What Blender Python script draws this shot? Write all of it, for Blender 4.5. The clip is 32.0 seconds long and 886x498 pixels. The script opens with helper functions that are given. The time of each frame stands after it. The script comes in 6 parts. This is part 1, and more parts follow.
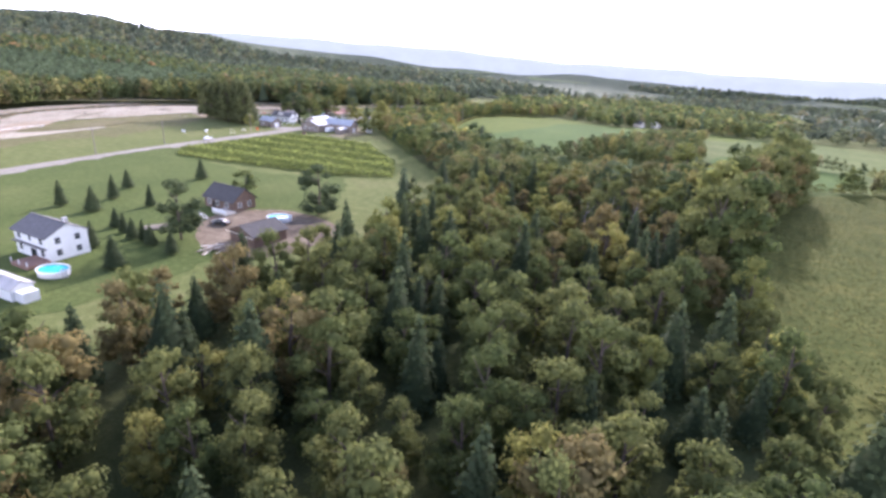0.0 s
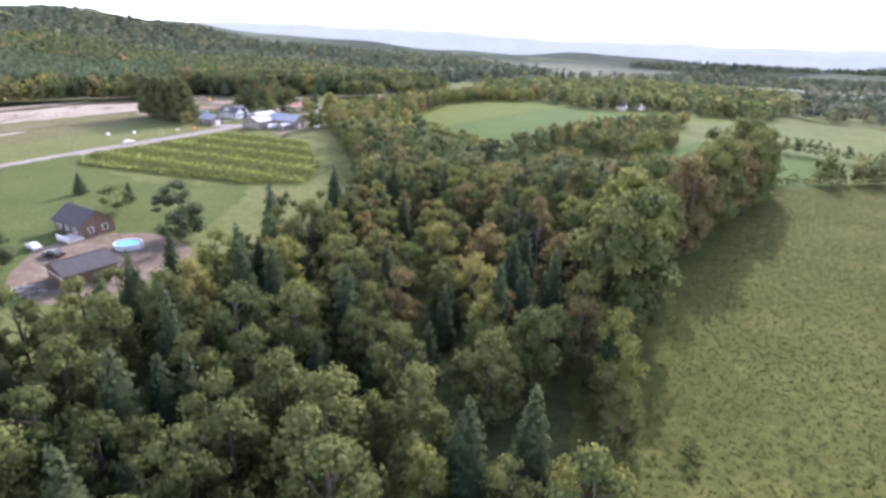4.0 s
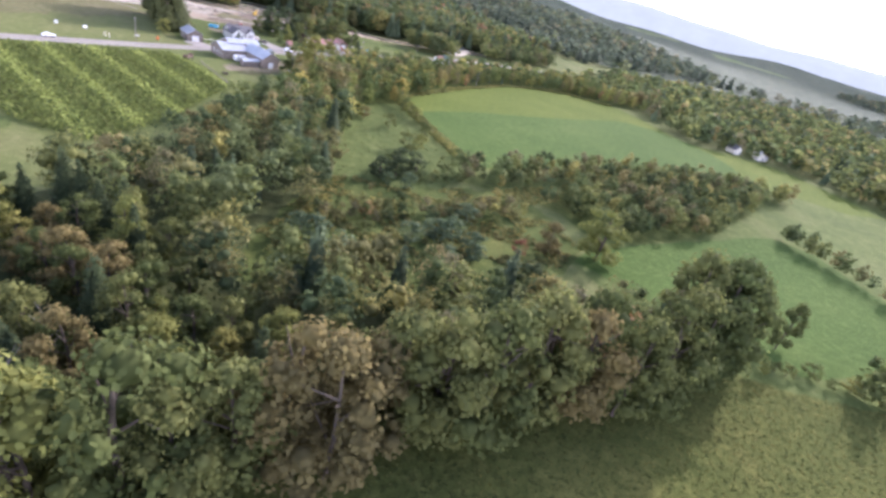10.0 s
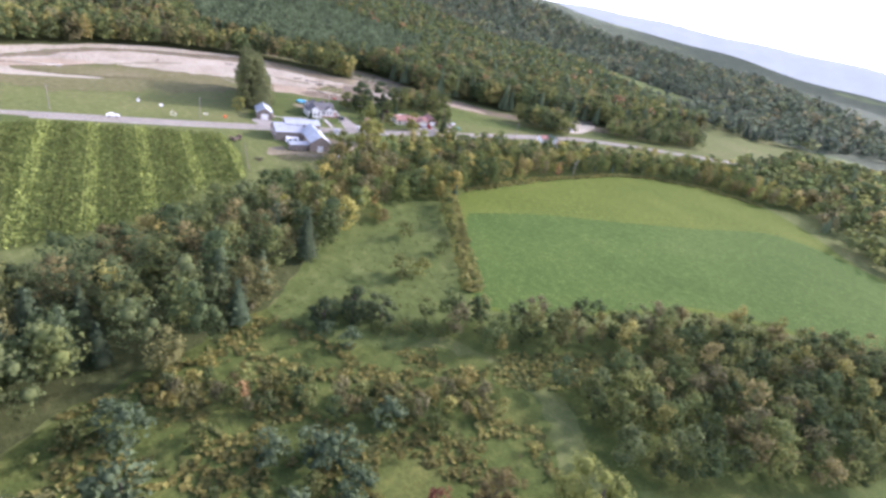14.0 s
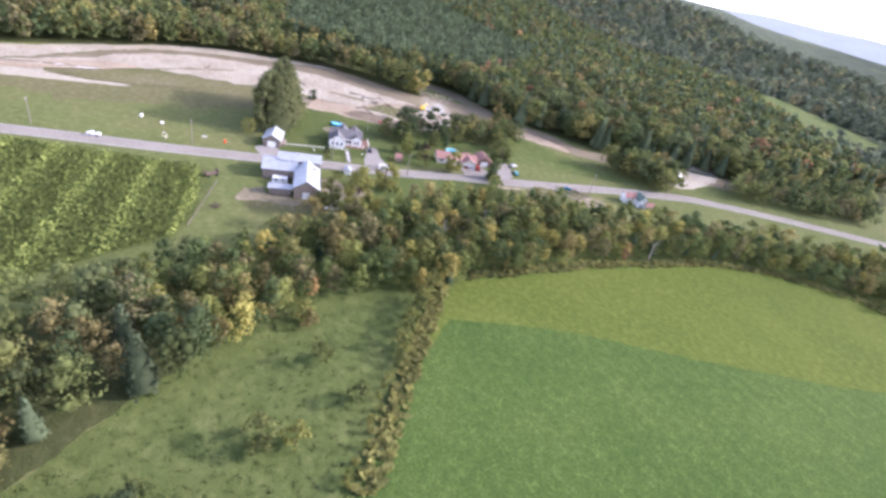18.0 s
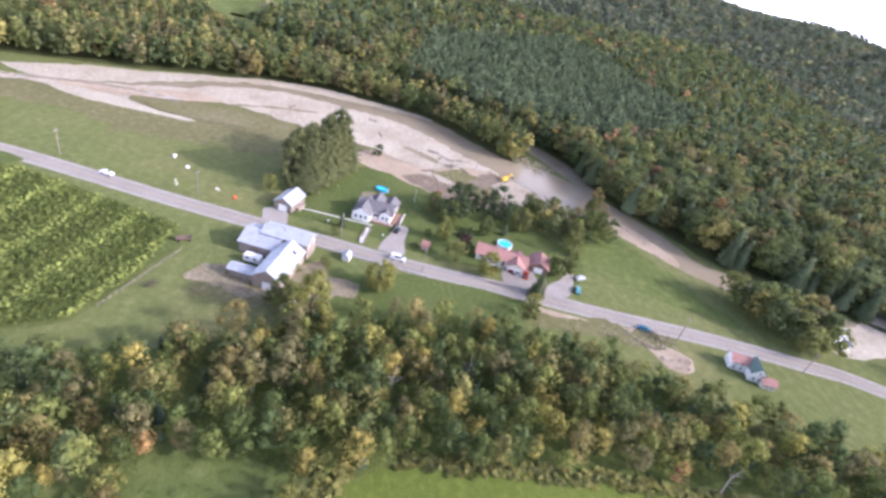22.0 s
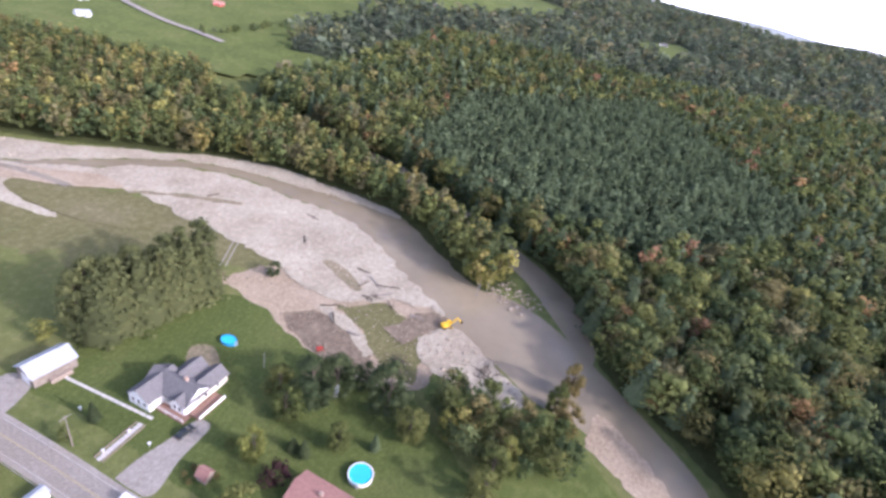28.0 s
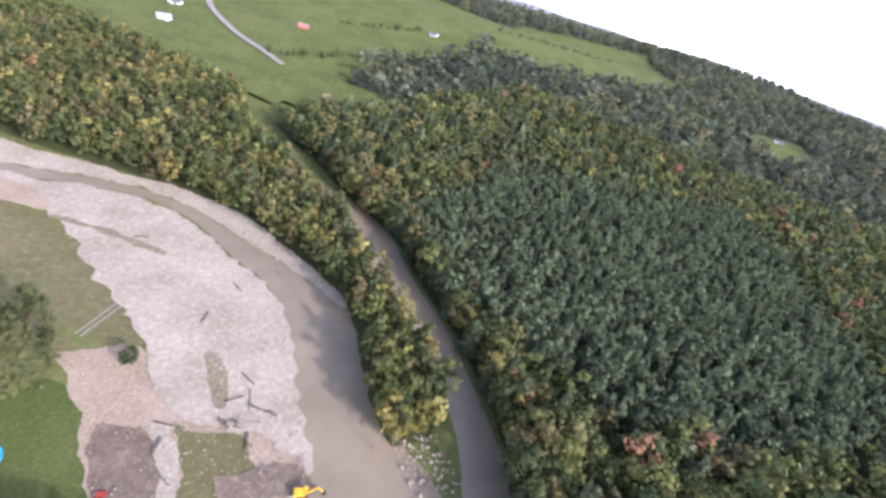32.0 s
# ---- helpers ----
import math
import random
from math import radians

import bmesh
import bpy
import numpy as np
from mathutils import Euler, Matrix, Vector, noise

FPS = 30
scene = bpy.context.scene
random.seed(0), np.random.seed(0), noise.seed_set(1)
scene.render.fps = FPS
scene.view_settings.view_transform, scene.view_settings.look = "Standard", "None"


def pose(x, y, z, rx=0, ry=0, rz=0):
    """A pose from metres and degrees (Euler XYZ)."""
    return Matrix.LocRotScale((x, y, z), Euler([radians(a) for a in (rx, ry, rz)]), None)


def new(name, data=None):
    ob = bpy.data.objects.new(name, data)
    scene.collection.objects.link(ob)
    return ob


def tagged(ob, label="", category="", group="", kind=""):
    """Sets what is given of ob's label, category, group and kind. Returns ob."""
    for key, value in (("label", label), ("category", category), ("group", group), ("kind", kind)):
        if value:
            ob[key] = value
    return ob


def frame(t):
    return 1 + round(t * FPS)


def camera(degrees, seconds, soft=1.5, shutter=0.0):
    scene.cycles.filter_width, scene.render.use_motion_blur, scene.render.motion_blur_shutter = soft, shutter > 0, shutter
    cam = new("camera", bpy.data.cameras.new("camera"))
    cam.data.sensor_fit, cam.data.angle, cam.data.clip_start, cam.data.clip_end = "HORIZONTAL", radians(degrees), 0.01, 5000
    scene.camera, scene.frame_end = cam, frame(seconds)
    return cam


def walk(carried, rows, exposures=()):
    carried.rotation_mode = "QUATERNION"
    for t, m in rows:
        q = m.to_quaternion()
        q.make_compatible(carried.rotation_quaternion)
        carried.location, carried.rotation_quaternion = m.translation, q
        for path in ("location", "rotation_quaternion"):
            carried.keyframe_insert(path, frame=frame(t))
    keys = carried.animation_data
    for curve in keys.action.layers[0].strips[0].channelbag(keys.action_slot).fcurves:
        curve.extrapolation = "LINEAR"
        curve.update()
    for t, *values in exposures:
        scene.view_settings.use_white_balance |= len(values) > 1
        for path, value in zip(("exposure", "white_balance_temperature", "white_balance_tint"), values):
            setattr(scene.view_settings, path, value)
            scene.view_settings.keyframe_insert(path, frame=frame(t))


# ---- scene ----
cam = camera(83.0, 32.0, soft=3.0)
ROWS = [
    (0.0, 18.00, 86.93, 40.68, 69.91, -3.91, 3.69),
    (0.5, 21.02, 89.48, 41.46, 69.58, -4.12, 3.92),
    (1.0, 24.15, 92.11, 42.25, 70.03, -3.69, 4.14),
    (1.5, 27.29, 94.83, 43.08, 68.47, -4.08, 4.64),
    (2.0, 30.50, 97.62, 43.76, 68.30, -3.33, 4.86),
    (2.5, 34.25, 100.33, 44.14, 68.32, -2.53, 4.59),
    (4.5, 51.69, 112.26, 45.10, 67.59, -2.11, 4.27),
    (5.0, 56.77, 115.33, 45.65, 66.12, -3.52, 4.29),
    (5.5, 63.20, 119.48, 46.55, 66.12, -4.83, 5.22),
    (6.0, 70.61, 125.11, 47.71, 65.27, -7.21, 7.38),
    (6.5, 78.63, 131.91, 49.24, 64.35, -8.49, 8.49),
    (7.0, 86.75, 139.46, 51.04, 62.95, -9.23, 9.50),
    (7.5, 94.38, 147.62, 52.94, 61.81, -10.49, 12.09),
    (8.0, 101.18, 156.21, 54.78, 61.33, -12.59, 15.02),
    (8.5, 106.72, 165.14, 56.51, 61.40, -13.75, 17.10),
    (9.0, 110.94, 174.19, 58.12, 63.01, -12.45, 19.56),
    (9.5, 114.78, 183.00, 59.33, 61.64, -12.94, 23.64),
    (10.0, 117.91, 191.66, 60.56, 60.38, -13.38, 25.57),
    (10.5, 120.13, 200.99, 61.51, 61.23, -11.66, 27.50),
    (11.0, 121.72, 210.22, 62.57, 61.67, -10.99, 29.80),
    (11.5, 122.97, 218.92, 63.85, 63.72, -9.84, 32.17),
    (12.0, 124.13, 227.15, 65.57, 64.71, -8.84, 35.66),
    (12.5, 125.49, 235.25, 67.84, 63.68, -10.29, 39.04),
    (13.0, 126.77, 243.46, 70.53, 63.58, -10.65, 40.84),
    (13.5, 127.29, 252.35, 73.29, 62.54, -12.72, 42.96),
    (14.0, 126.70, 261.74, 75.45, 61.85, -11.56, 44.83),
    (14.5, 124.45, 271.28, 76.85, 61.33, -10.57, 46.64),
    (16.5, 113.75, 308.71, 81.61, 58.60, -11.39, 55.37),
    (17.0, 110.97, 317.88, 82.95, 57.83, -12.58, 58.63),
    (17.5, 107.88, 326.80, 84.70, 57.08, -12.84, 60.36),
    (18.0, 104.58, 335.72, 86.60, 58.39, -12.05, 61.44),
    (18.5, 101.28, 344.66, 88.45, 60.26, -11.42, 64.35),
    (19.0, 98.16, 353.63, 90.22, 60.98, -10.47, 66.80),
    (19.5, 94.95, 362.51, 92.06, 57.69, -13.75, 69.84),
    (20.0, 91.30, 371.03, 93.91, 56.43, -14.42, 69.79),
    (20.5, 86.73, 379.05, 95.56, 56.59, -14.61, 71.79),
    (21.0, 81.22, 386.78, 96.79, 56.61, -14.61, 75.69),
    (21.5, 74.81, 394.19, 97.71, 56.47, -13.64, 79.19),
    (22.0, 68.08, 401.31, 98.45, 57.21, -12.68, 82.94),
    (22.5, 60.76, 408.29, 99.11, 58.28, -12.09, 85.67),
    (23.0, 53.14, 415.08, 99.65, 58.42, -11.53, 88.31),
    (23.5, 45.51, 421.68, 100.16, 58.73, -10.32, 90.26),
    (24.0, 38.12, 428.12, 100.75, 59.17, -9.66, 92.30),
    (24.5, 31.21, 434.36, 101.66, 60.08, -8.80, 93.63),
    (26.5, 4.31, 458.89, 105.78, 58.65, -8.52, 95.87),
    (27.0, -2.70, 464.88, 106.71, 59.31, -8.57, 95.78),
    (27.5, -10.20, 470.51, 107.59, 58.67, -10.46, 96.02),
    (28.0, -17.93, 475.76, 108.49, 59.36, -10.93, 96.39),
    (28.5, -25.72, 480.59, 109.53, 59.75, -11.85, 98.25),
    (29.0, -33.33, 485.11, 110.88, 59.91, -12.84, 100.13),
    (29.5, -40.71, 489.49, 112.63, 60.22, -13.86, 101.51),
    (30.0, -48.17, 493.72, 114.58, 60.32, -14.68, 102.77),
    (30.5, -55.94, 497.85, 116.57, 61.56, -14.27, 104.21),
    (31.0, -64.01, 501.84, 118.56, 61.50, -15.16, 106.22),
    (31.5, -72.30, 505.78, 120.53, 60.86, -16.14, 108.75),
    (32.0, -80.68, 509.74, 122.48, 59.76, -17.48, 111.11),
]
EXPOSURES = [(0.0, 1.42, 5480, 29), (8.0, 1.44, 5480, 29), (13.0, 1.34, 5480, 29), (19.0, 1.32, 5480, 29), (23.0, 1.27, 5480, 29), (27.0, 1.08, 5480, 29), (32.0, 1.12, 5480, 29)]
walk(cam, [(t, pose(x, y, z, rx, ry, rz)) for t, x, y, z, rx, ry, rz in ROWS], EXPOSURES)

# ---- world and sun ----
SUN_AZ, SUN_EL = radians(-18.0), radians(26.0)
sun_way = Vector((-math.sin(SUN_AZ) * math.cos(SUN_EL), math.cos(SUN_AZ) * math.cos(SUN_EL), math.sin(SUN_EL)))
world = bpy.data.worlds.new("sky")
scene.world = world
world.use_nodes = True
wn = world.node_tree.nodes
sky = wn.new("ShaderNodeTexSky")
sky.sky_type, sky.sun_disc = "NISHITA", False
sky.sun_elevation, sky.sun_rotation = SUN_EL, radians(18.0)
sky.air_density, sky.dust_density, sky.ozone_density, sky.altitude = 1.0, 5.0, 1.0, 200
wn["Background"].inputs["Strength"].default_value = 0.15
world.node_tree.links.new(sky.outputs[0], wn["Background"].inputs["Color"])
sun = new("sun", bpy.data.lights.new("sun", "SUN"))
sun.data.energy, sun.data.angle, sun.data.color = 2.6, radians(1.5), (1.0, 0.91, 0.79)
sun.matrix_world = Matrix.Translation((0, 0, 300)) @ (-sun_way).to_track_quat("-Z", "Y").to_matrix().to_4x4()

# ---- materials ----


def mat(name, rough=0.8, metal=0.0):
    m = bpy.data.materials.new(name)
    m.use_nodes = True
    b = m.node_tree.nodes["Principled BSDF"]
    b.inputs["Roughness"].default_value, b.inputs["Metallic"].default_value = rough, metal
    b.inputs["Specular IOR Level"].default_value = 0.3
    return m, m.node_tree.nodes, m.node_tree.links, b


def ramp(nodes, links, src, stops):
    r = nodes.new("ShaderNodeValToRGB")
    e = r.color_ramp.elements
    while len(e) < len(stops):
        e.new(0.5)
    for k, (p, c) in zip(e, stops):
        k.position, k.color = p, (*c, 1)
    links.new(src, r.inputs[0])
    return r.outputs[0]


def noise_of(nodes, links, scale, detail=4.0, rough=0.55, vec=None):
    n = nodes.new("ShaderNodeTexNoise")
    n.inputs["Scale"].default_value, n.inputs["Detail"].default_value, n.inputs["Roughness"].default_value = scale, detail, rough
    if vec:
        links.new(vec, n.inputs["Vector"])
    return n.outputs["Fac"]


def mix(nodes, links, fac, a, b, mode="MIX"):
    m = nodes.new("ShaderNodeMix")
    m.data_type, m.blend_type = "RGBA", mode
    for key, v in ((0, fac), (6, a), (7, b)):
        if isinstance(v, (int, float)):
            m.inputs[key].default_value = v
        elif isinstance(v, tuple):
            m.inputs[key].default_value = (*v, 1)
        else:
            links.new(v, m.inputs[key])
    return m.outputs[2]


def bump(nodes, links, b, src, strength, dist):
    k = nodes.new("ShaderNodeBump")
    k.inputs["Strength"].default_value, k.inputs["Distance"].default_value = strength, dist
    links.new(src, k.inputs["Height"])
    links.new(k.outputs[0], b.inputs["Normal"])


def world_vec(nodes, links, stretch=(1, 1, 1), turn=0.0):
    g = nodes.new("ShaderNodeNewGeometry")
    p = nodes.new("ShaderNodeMapping")
    p.inputs["Rotation"].default_value = (0, 0, turn)
    p.inputs["Scale"].default_value = stretch
    links.new(g.outputs["Position"], p.inputs["Vector"])
    return p.outputs[0]


# Puts a thin veil of haze into the ground and leaf base colours.
def soft_tone(c, k=0.14):
    """A colour drawn a little towards a cool grey of the same lightness."""
    y = 0.25 * c[0] + 0.65 * c[1] + 0.10 * c[2]
    return tuple(x + (y * g - x) * k for x, g in zip(c, (0.95, 1.0, 1.0)))


def land(name, c_dark, c_mid, c_light, coarse=0.03, fine=0.6, relief=0.25, stretch=(1, 1, 1), turn=0.0, tuft=3.0):
    """Ground cover: two scales of colour and a rough relief, at real size."""
    c_dark, c_mid, c_light = soft_tone(c_dark, 0.1), soft_tone(c_mid, 0.1), soft_tone(c_light, 0.1)
    m, n, l, b = mat(name, 1.0)
    b.inputs["Specular IOR Level"].default_value = 0.04
    v = world_vec(n, l, stretch, turn)
    big = noise_of(n, l, coarse, 5, 0.6, v)
    small = noise_of(n, l, fine, 6, 0.7, v)
    a = ramp(n, l, big, ((0.32, c_dark), (0.52, c_mid), (0.70, c_light)))
    c = ramp(n, l, small, ((0.30, tuple(0.7 * x for x in c_mid)), (0.50, c_mid), (0.72, tuple(min(1, 1.35 * x) for x in c_light))))
    tone = mix(n, l, 0.5, a, c)
    grain = noise_of(n, l, tuft, 3, 0.7, v)
    g2 = ramp(n, l, grain, ((0.3, (0.74, 0.74, 0.74)), (0.7, (1.18, 1.18, 1.18))))
    l.new(mix(n, l, 1.0, tone, g2, "MULTIPLY"), b.inputs["Base Color"])
    bump(n, l, b, small, 0.9, relief)
    return m


M_PASTURE = land("pasture_grass", (0.092, 0.122, 0.03), (0.13, 0.15, 0.04), (0.19, 0.172, 0.07), 0.018, 0.35, 0.2)
M_LAWN = land("lawn_grass", (0.062, 0.09, 0.02), (0.088, 0.115, 0.026), (0.125, 0.142, 0.04), 0.04, 0.8, 0.1)
M_HAY = land("hay_grass", (0.075, 0.108, 0.013), (0.102, 0.134, 0.016), (0.138, 0.162, 0.023), 0.02, 0.5, 0.18)
M_HAY_DEEP = land("deep_green_clover", (0.052, 0.095, 0.016), (0.072, 0.118, 0.02), (0.10, 0.142, 0.027), 0.03, 0.4, 0.3, tuft=1.6)
M_WEEDS = land("tall_weeds", (0.058, 0.078, 0.015), (0.092, 0.104, 0.02), (0.165, 0.158, 0.036), 0.05, 0.35, 0.15, tuft=2.2)
M_MEADOW = land("meadow_grass", (0.063, 0.090, 0.022), (0.105, 0.135, 0.030), (0.151, 0.162, 0.052), 0.03, 0.25, 0.3)
M_UNDER = land("forest_floor", (0.045, 0.056, 0.018), (0.068, 0.08, 0.025), (0.10, 0.10, 0.035), 0.06, 0.4, 0.5)
M_SCRUB = land("scrub_ground", (0.05, 0.076, 0.016), (0.086, 0.11, 0.022), (0.145, 0.146, 0.032), 0.06, 0.3, 0.4, tuft=1.4)
M_DRY = land("dry_silted_grass", (0.11, 0.12, 0.04), (0.15, 0.14, 0.055), (0.21, 0.18, 0.10), 0.03, 0.4, 0.15)
M_GRAVEL = land("river_gravel", (0.245, 0.20, 0.135), (0.375, 0.33, 0.24), (0.47, 0.425, 0.32), 0.05, 0.6, 0.05, tuft=3.5)
M_MUD = land("river_mud", (0.24, 0.18, 0.11), (0.345, 0.27, 0.18), (0.44, 0.36, 0.25), 0.07, 0.9, 0.1)
M_MUD_DARK = land("dark_wet_mud", (0.13, 0.098, 0.066), (0.19, 0.148, 0.10), (0.28, 0.225, 0.155), 0.1, 0.5, 0.2)
M_DIRT = land("bare_dirt", (0.14, 0.135, 0.065), (0.22, 0.185, 0.11), (0.32, 0.26, 0.18), 0.1, 0.8, 0.12)
M_ASPHALT = land("worn_asphalt", (0.215, 0.192, 0.158), (0.262, 0.236, 0.198), (0.31, 0.282, 0.24), 0.08, 1.5, 0.01, tuft=6.0)
M_DRIVE = land("pale_gravel_drive", (0.235, 0.21, 0.175), (0.30, 0.272, 0.232), (0.37, 0.34, 0.295), 0.2, 1.2, 0.03, tuft=5.0)
M_CORN_SOIL = land("crop_soil", (0.07, 0.09, 0.022), (0.10, 0.125, 0.03), (0.15, 0.16, 0.04), 0.05, 0.6, 0.2)
M_PINK = land("reddish_gravel", (0.28, 0.20, 0.15), (0.36, 0.26, 0.20), (0.44, 0.34, 0.27), 0.2, 1.0, 0.06)


def plain(name, c, rough=0.6, metal=0.0, vary=0.12, scale=1.5, spec=0.3):
    m, n, l, b = mat(name, rough, metal)
    b.inputs["Specular IOR Level"].default_value = spec
    v = world_vec(n, l)
    f = noise_of(n, l, scale, 5, 0.65, v)
    l.new(ramp(n, l, f, ((0.3, tuple(x * (1 - vary) for x in c)), (0.7, tuple(min(1, x * (1 + vary)) for x in c)))), b.inputs["Base Color"])
    return m


def leafy(name, low, high, attr=False):
    """Leaves: the tone goes by tree, then by leaf clump; light comes through them."""
    m, n, l, b = mat(name, 0.85)
    b.inputs["Specular IOR Level"].default_value = 0.1
    if attr:
        a = n.new("ShaderNodeAttribute")
        a.attribute_name = "tint"
        tone = a.outputs["Color"]
    else:
        o = n.new("ShaderNodeObjectInfo")
        tone = ramp(n, l, o.outputs["Random"], ((0.0, soft_tone(low)), (1.0, soft_tone(high))))
    g = n.new("ShaderNodeNewGeometry")
    k = ramp(n, l, g.outputs["Random Per Island"], ((0.0, (0.8, 0.8, 0.76)), (0.5, (0.98, 0.98, 0.94)), (1.0, (1.2, 1.18, 1.06))))
    col = mix(n, l, 1.0, tone, k, "MULTIPLY")
    l.new(col, b.inputs["Base Color"])
    t = n.new("ShaderNodeBsdfTranslucent")
    l.new(col, t.inputs["Color"])
    s = n.new("ShaderNodeMixShader")
    s.inputs[0].default_value = 0.44
    l.new(b.outputs[0], s.inputs[1])
    l.new(t.outputs[0], s.inputs[2])
    l.new(s.outputs[0], n["Material Output"].inputs["Surface"])
    return m


M_STUFF = leafy("woodland_leaves", None, None, attr=True)
M_LEAF = leafy("broad_leaves", (0.09, 0.118, 0.03), (0.175, 0.185, 0.045))
M_LEAF_BROWN = leafy("turning_leaves", (0.175, 0.145, 0.05), (0.23, 0.18, 0.055))
M_LEAF_YELLOW = leafy("yellow_green_leaves", (0.19, 0.21, 0.04), (0.27, 0.25, 0.05))
M_NEEDLE = leafy("conifer_needles", (0.06, 0.085, 0.035), (0.09, 0.118, 0.045))
M_PINE = leafy("pine_needles", (0.105, 0.122, 0.044), (0.145, 0.158, 0.054))
M_BLUE = leafy("blue_green_needles", (0.095, 0.138, 0.064), (0.13, 0.172, 0.082))
M_RED = leafy("red_leaves", (0.22, 0.09, 0.05), (0.28, 0.13, 0.06))
M_MAROON = leafy("maroon_leaves", (0.045, 0.02, 0.025), (0.06, 0.03, 0.03))
M_CORN = leafy("corn_leaves", None, None, attr=True)
M_BARK = plain("bark", (0.10, 0.08, 0.06), 0.95, vary=0.4, scale=3)
M_SNAG = plain("bleached_dead_wood", (0.25, 0.225, 0.20), 0.9, vary=0.3, scale=3)
M_TIN = plain("weathered_tin_roof", (0.35, 0.375, 0.40), 0.5, 0.1, 0.16, 0.5, 0.5)
M_TIN_RUST = plain("dull_tin_roof", (0.47, 0.45, 0.42), 0.6, 0.2, 0.22, 0.5, 0.4)
M_BARNWOOD = plain("grey_barn_boards", (0.20, 0.17, 0.14), 0.9, 0, 0.35, 0.8)
M_BRICKY = plain("tan_board_wall", (0.27, 0.22, 0.175), 0.85, 0, 0.2, 1.0)
M_WHITE = plain("white_siding", (0.76, 0.76, 0.74), 0.6, 0, 0.06, 0.8)
M_CREAM = plain("cream_siding", (0.66, 0.62, 0.52), 0.65, 0, 0.06, 0.8)
M_GREYROOF = plain("grey_shingles", (0.135, 0.13, 0.13), 0.9, 0, 0.18, 1.2)
M_DARKROOF = plain("dark_shingles", (0.085, 0.08, 0.075), 0.9, 0, 0.2, 1.2)
M_REDROOF = plain("faded_red_shingles", (0.30, 0.165, 0.135), 0.88, 0, 0.14, 1.2)
M_BROWNWALL = plain("brown_siding", (0.16, 0.11, 0.08), 0.8, 0, 0.2, 1.0)
M_GREENROOF = plain("green_shingles", (0.11, 0.16, 0.13), 0.85, 0, 0.15, 1.2)
M_GLASS = plain("window_glass", (0.03, 0.035, 0.04), 0.08, 0, 0.1, 1.0, 0.8)
M_STONE = plain("pale_stone", (0.34, 0.29, 0.22), 0.9, 0, 0.25, 0.35)
M_CONCRETE = plain("pale_concrete", (0.50, 0.48, 0.45), 0.85, 0, 0.12, 0.7)
M_DECK = plain("reddish_deck_boards", (0.25, 0.15, 0.11), 0.8, 0, 0.2, 1.5)
M_POOLWATER = plain("blue_pool_water", (0.05, 0.50, 0.62), 0.06, 0, 0.06, 0.6, 0.5)
M_POOLBLUE = plain("blue_pool_liner", (0.05, 0.33, 0.60), 0.45, 0, 0.08, 1.0)
M_YELLOW = plain("yellow_machine_paint", (0.70, 0.44, 0.03), 0.4, 0, 0.1, 1.0, 0.5)
M_BLACK = plain("black_rubber", (0.02, 0.02, 0.02), 0.85, 0, 0.2, 3)
M_PAINT = {k: plain(k + "_car_paint", c, 0.25, 0, 0.04, 1, 0.5) for k, c in dict(white=(0.75, 0.75, 0.75), silver=(0.42, 0.43, 0.44), maroon=(0.13, 0.02, 0.03), blue=(0.03, 0.13, 0.20), dark=(0.03, 0.035, 0.035), teal=(0.10, 0.28, 0.28)).items()}
M_ORANGE = plain("orange_plastic", (0.75, 0.13, 0.03), 0.5)
M_REDP = plain("red_paint", (0.42, 0.06, 0.04), 0.5)
M_LINE = plain("worn_yellow_line_paint", (0.36, 0.30, 0.17), 0.8, vary=0.3)
M_LINEW = plain("worn_white_line_paint", (0.42, 0.40, 0.36), 0.8, vary=0.3)
M_POLE = plain("weathered_pole_wood", (0.22, 0.19, 0.16), 0.9, vary=0.3)
M_WIRE = plain("cable_black", (0.03, 0.03, 0.03), 0.6)


def muddy_water():
    m, n, l, b = mat("muddy_river_water", 0.16)
    b.inputs["Specular IOR Level"].default_value = 0.35
    v = world_vec(n, l)
    f = noise_of(n, l, 0.05, 5, 0.6, v)
    l.new(ramp(n, l, f, ((0.3, (0.22, 0.182, 0.12)), (0.7, (0.285, 0.24, 0.16)))), b.inputs["Base Color"])
    bump(n, l, b, noise_of(n, l, 0.9, 4, 0.6, v), 0.25, 0.12)
    return m


M_WATER = muddy_water()


def hill_cover():
    """Far slopes: woods and clearings."""
    m, n, l, b = mat("far_hill_cover", 1.0)
    v = world_vec(n, l)
    woods = ramp(n, l, noise_of(n, l, 0.05, 6, 0.75, v), ((0.30, (0.045, 0.06, 0.03)), (0.55, (0.075, 0.095, 0.045)), (0.75, (0.12, 0.125, 0.06))))
    clear = ramp(n, l, noise_of(n, l, 0.012, 4, 0.6, v), ((0.3, (0.11, 0.16, 0.045)), (0.7, (0.18, 0.20, 0.075))))
    f = ramp(n, l, noise_of(n, l, 0.0032, 3, 0.5, v), ((0.60, (0, 0, 0)), (0.63, (1, 1, 1))))
    l.new(mix(n, l, f, woods, clear), b.inputs["Base Color"])
    bump(n, l, b, noise_of(n, l, 0.08, 4, 0.8, v), 1.0, 6.0)
    return m


M_HILL = hill_cover()


# Paints haze as emission over a near-black base, so the surface glows.
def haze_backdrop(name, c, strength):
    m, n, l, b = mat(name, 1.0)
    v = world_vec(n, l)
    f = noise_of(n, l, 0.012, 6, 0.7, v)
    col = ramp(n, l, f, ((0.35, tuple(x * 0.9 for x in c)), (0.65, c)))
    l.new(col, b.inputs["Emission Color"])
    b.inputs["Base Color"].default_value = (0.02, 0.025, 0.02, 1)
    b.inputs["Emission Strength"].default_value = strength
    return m


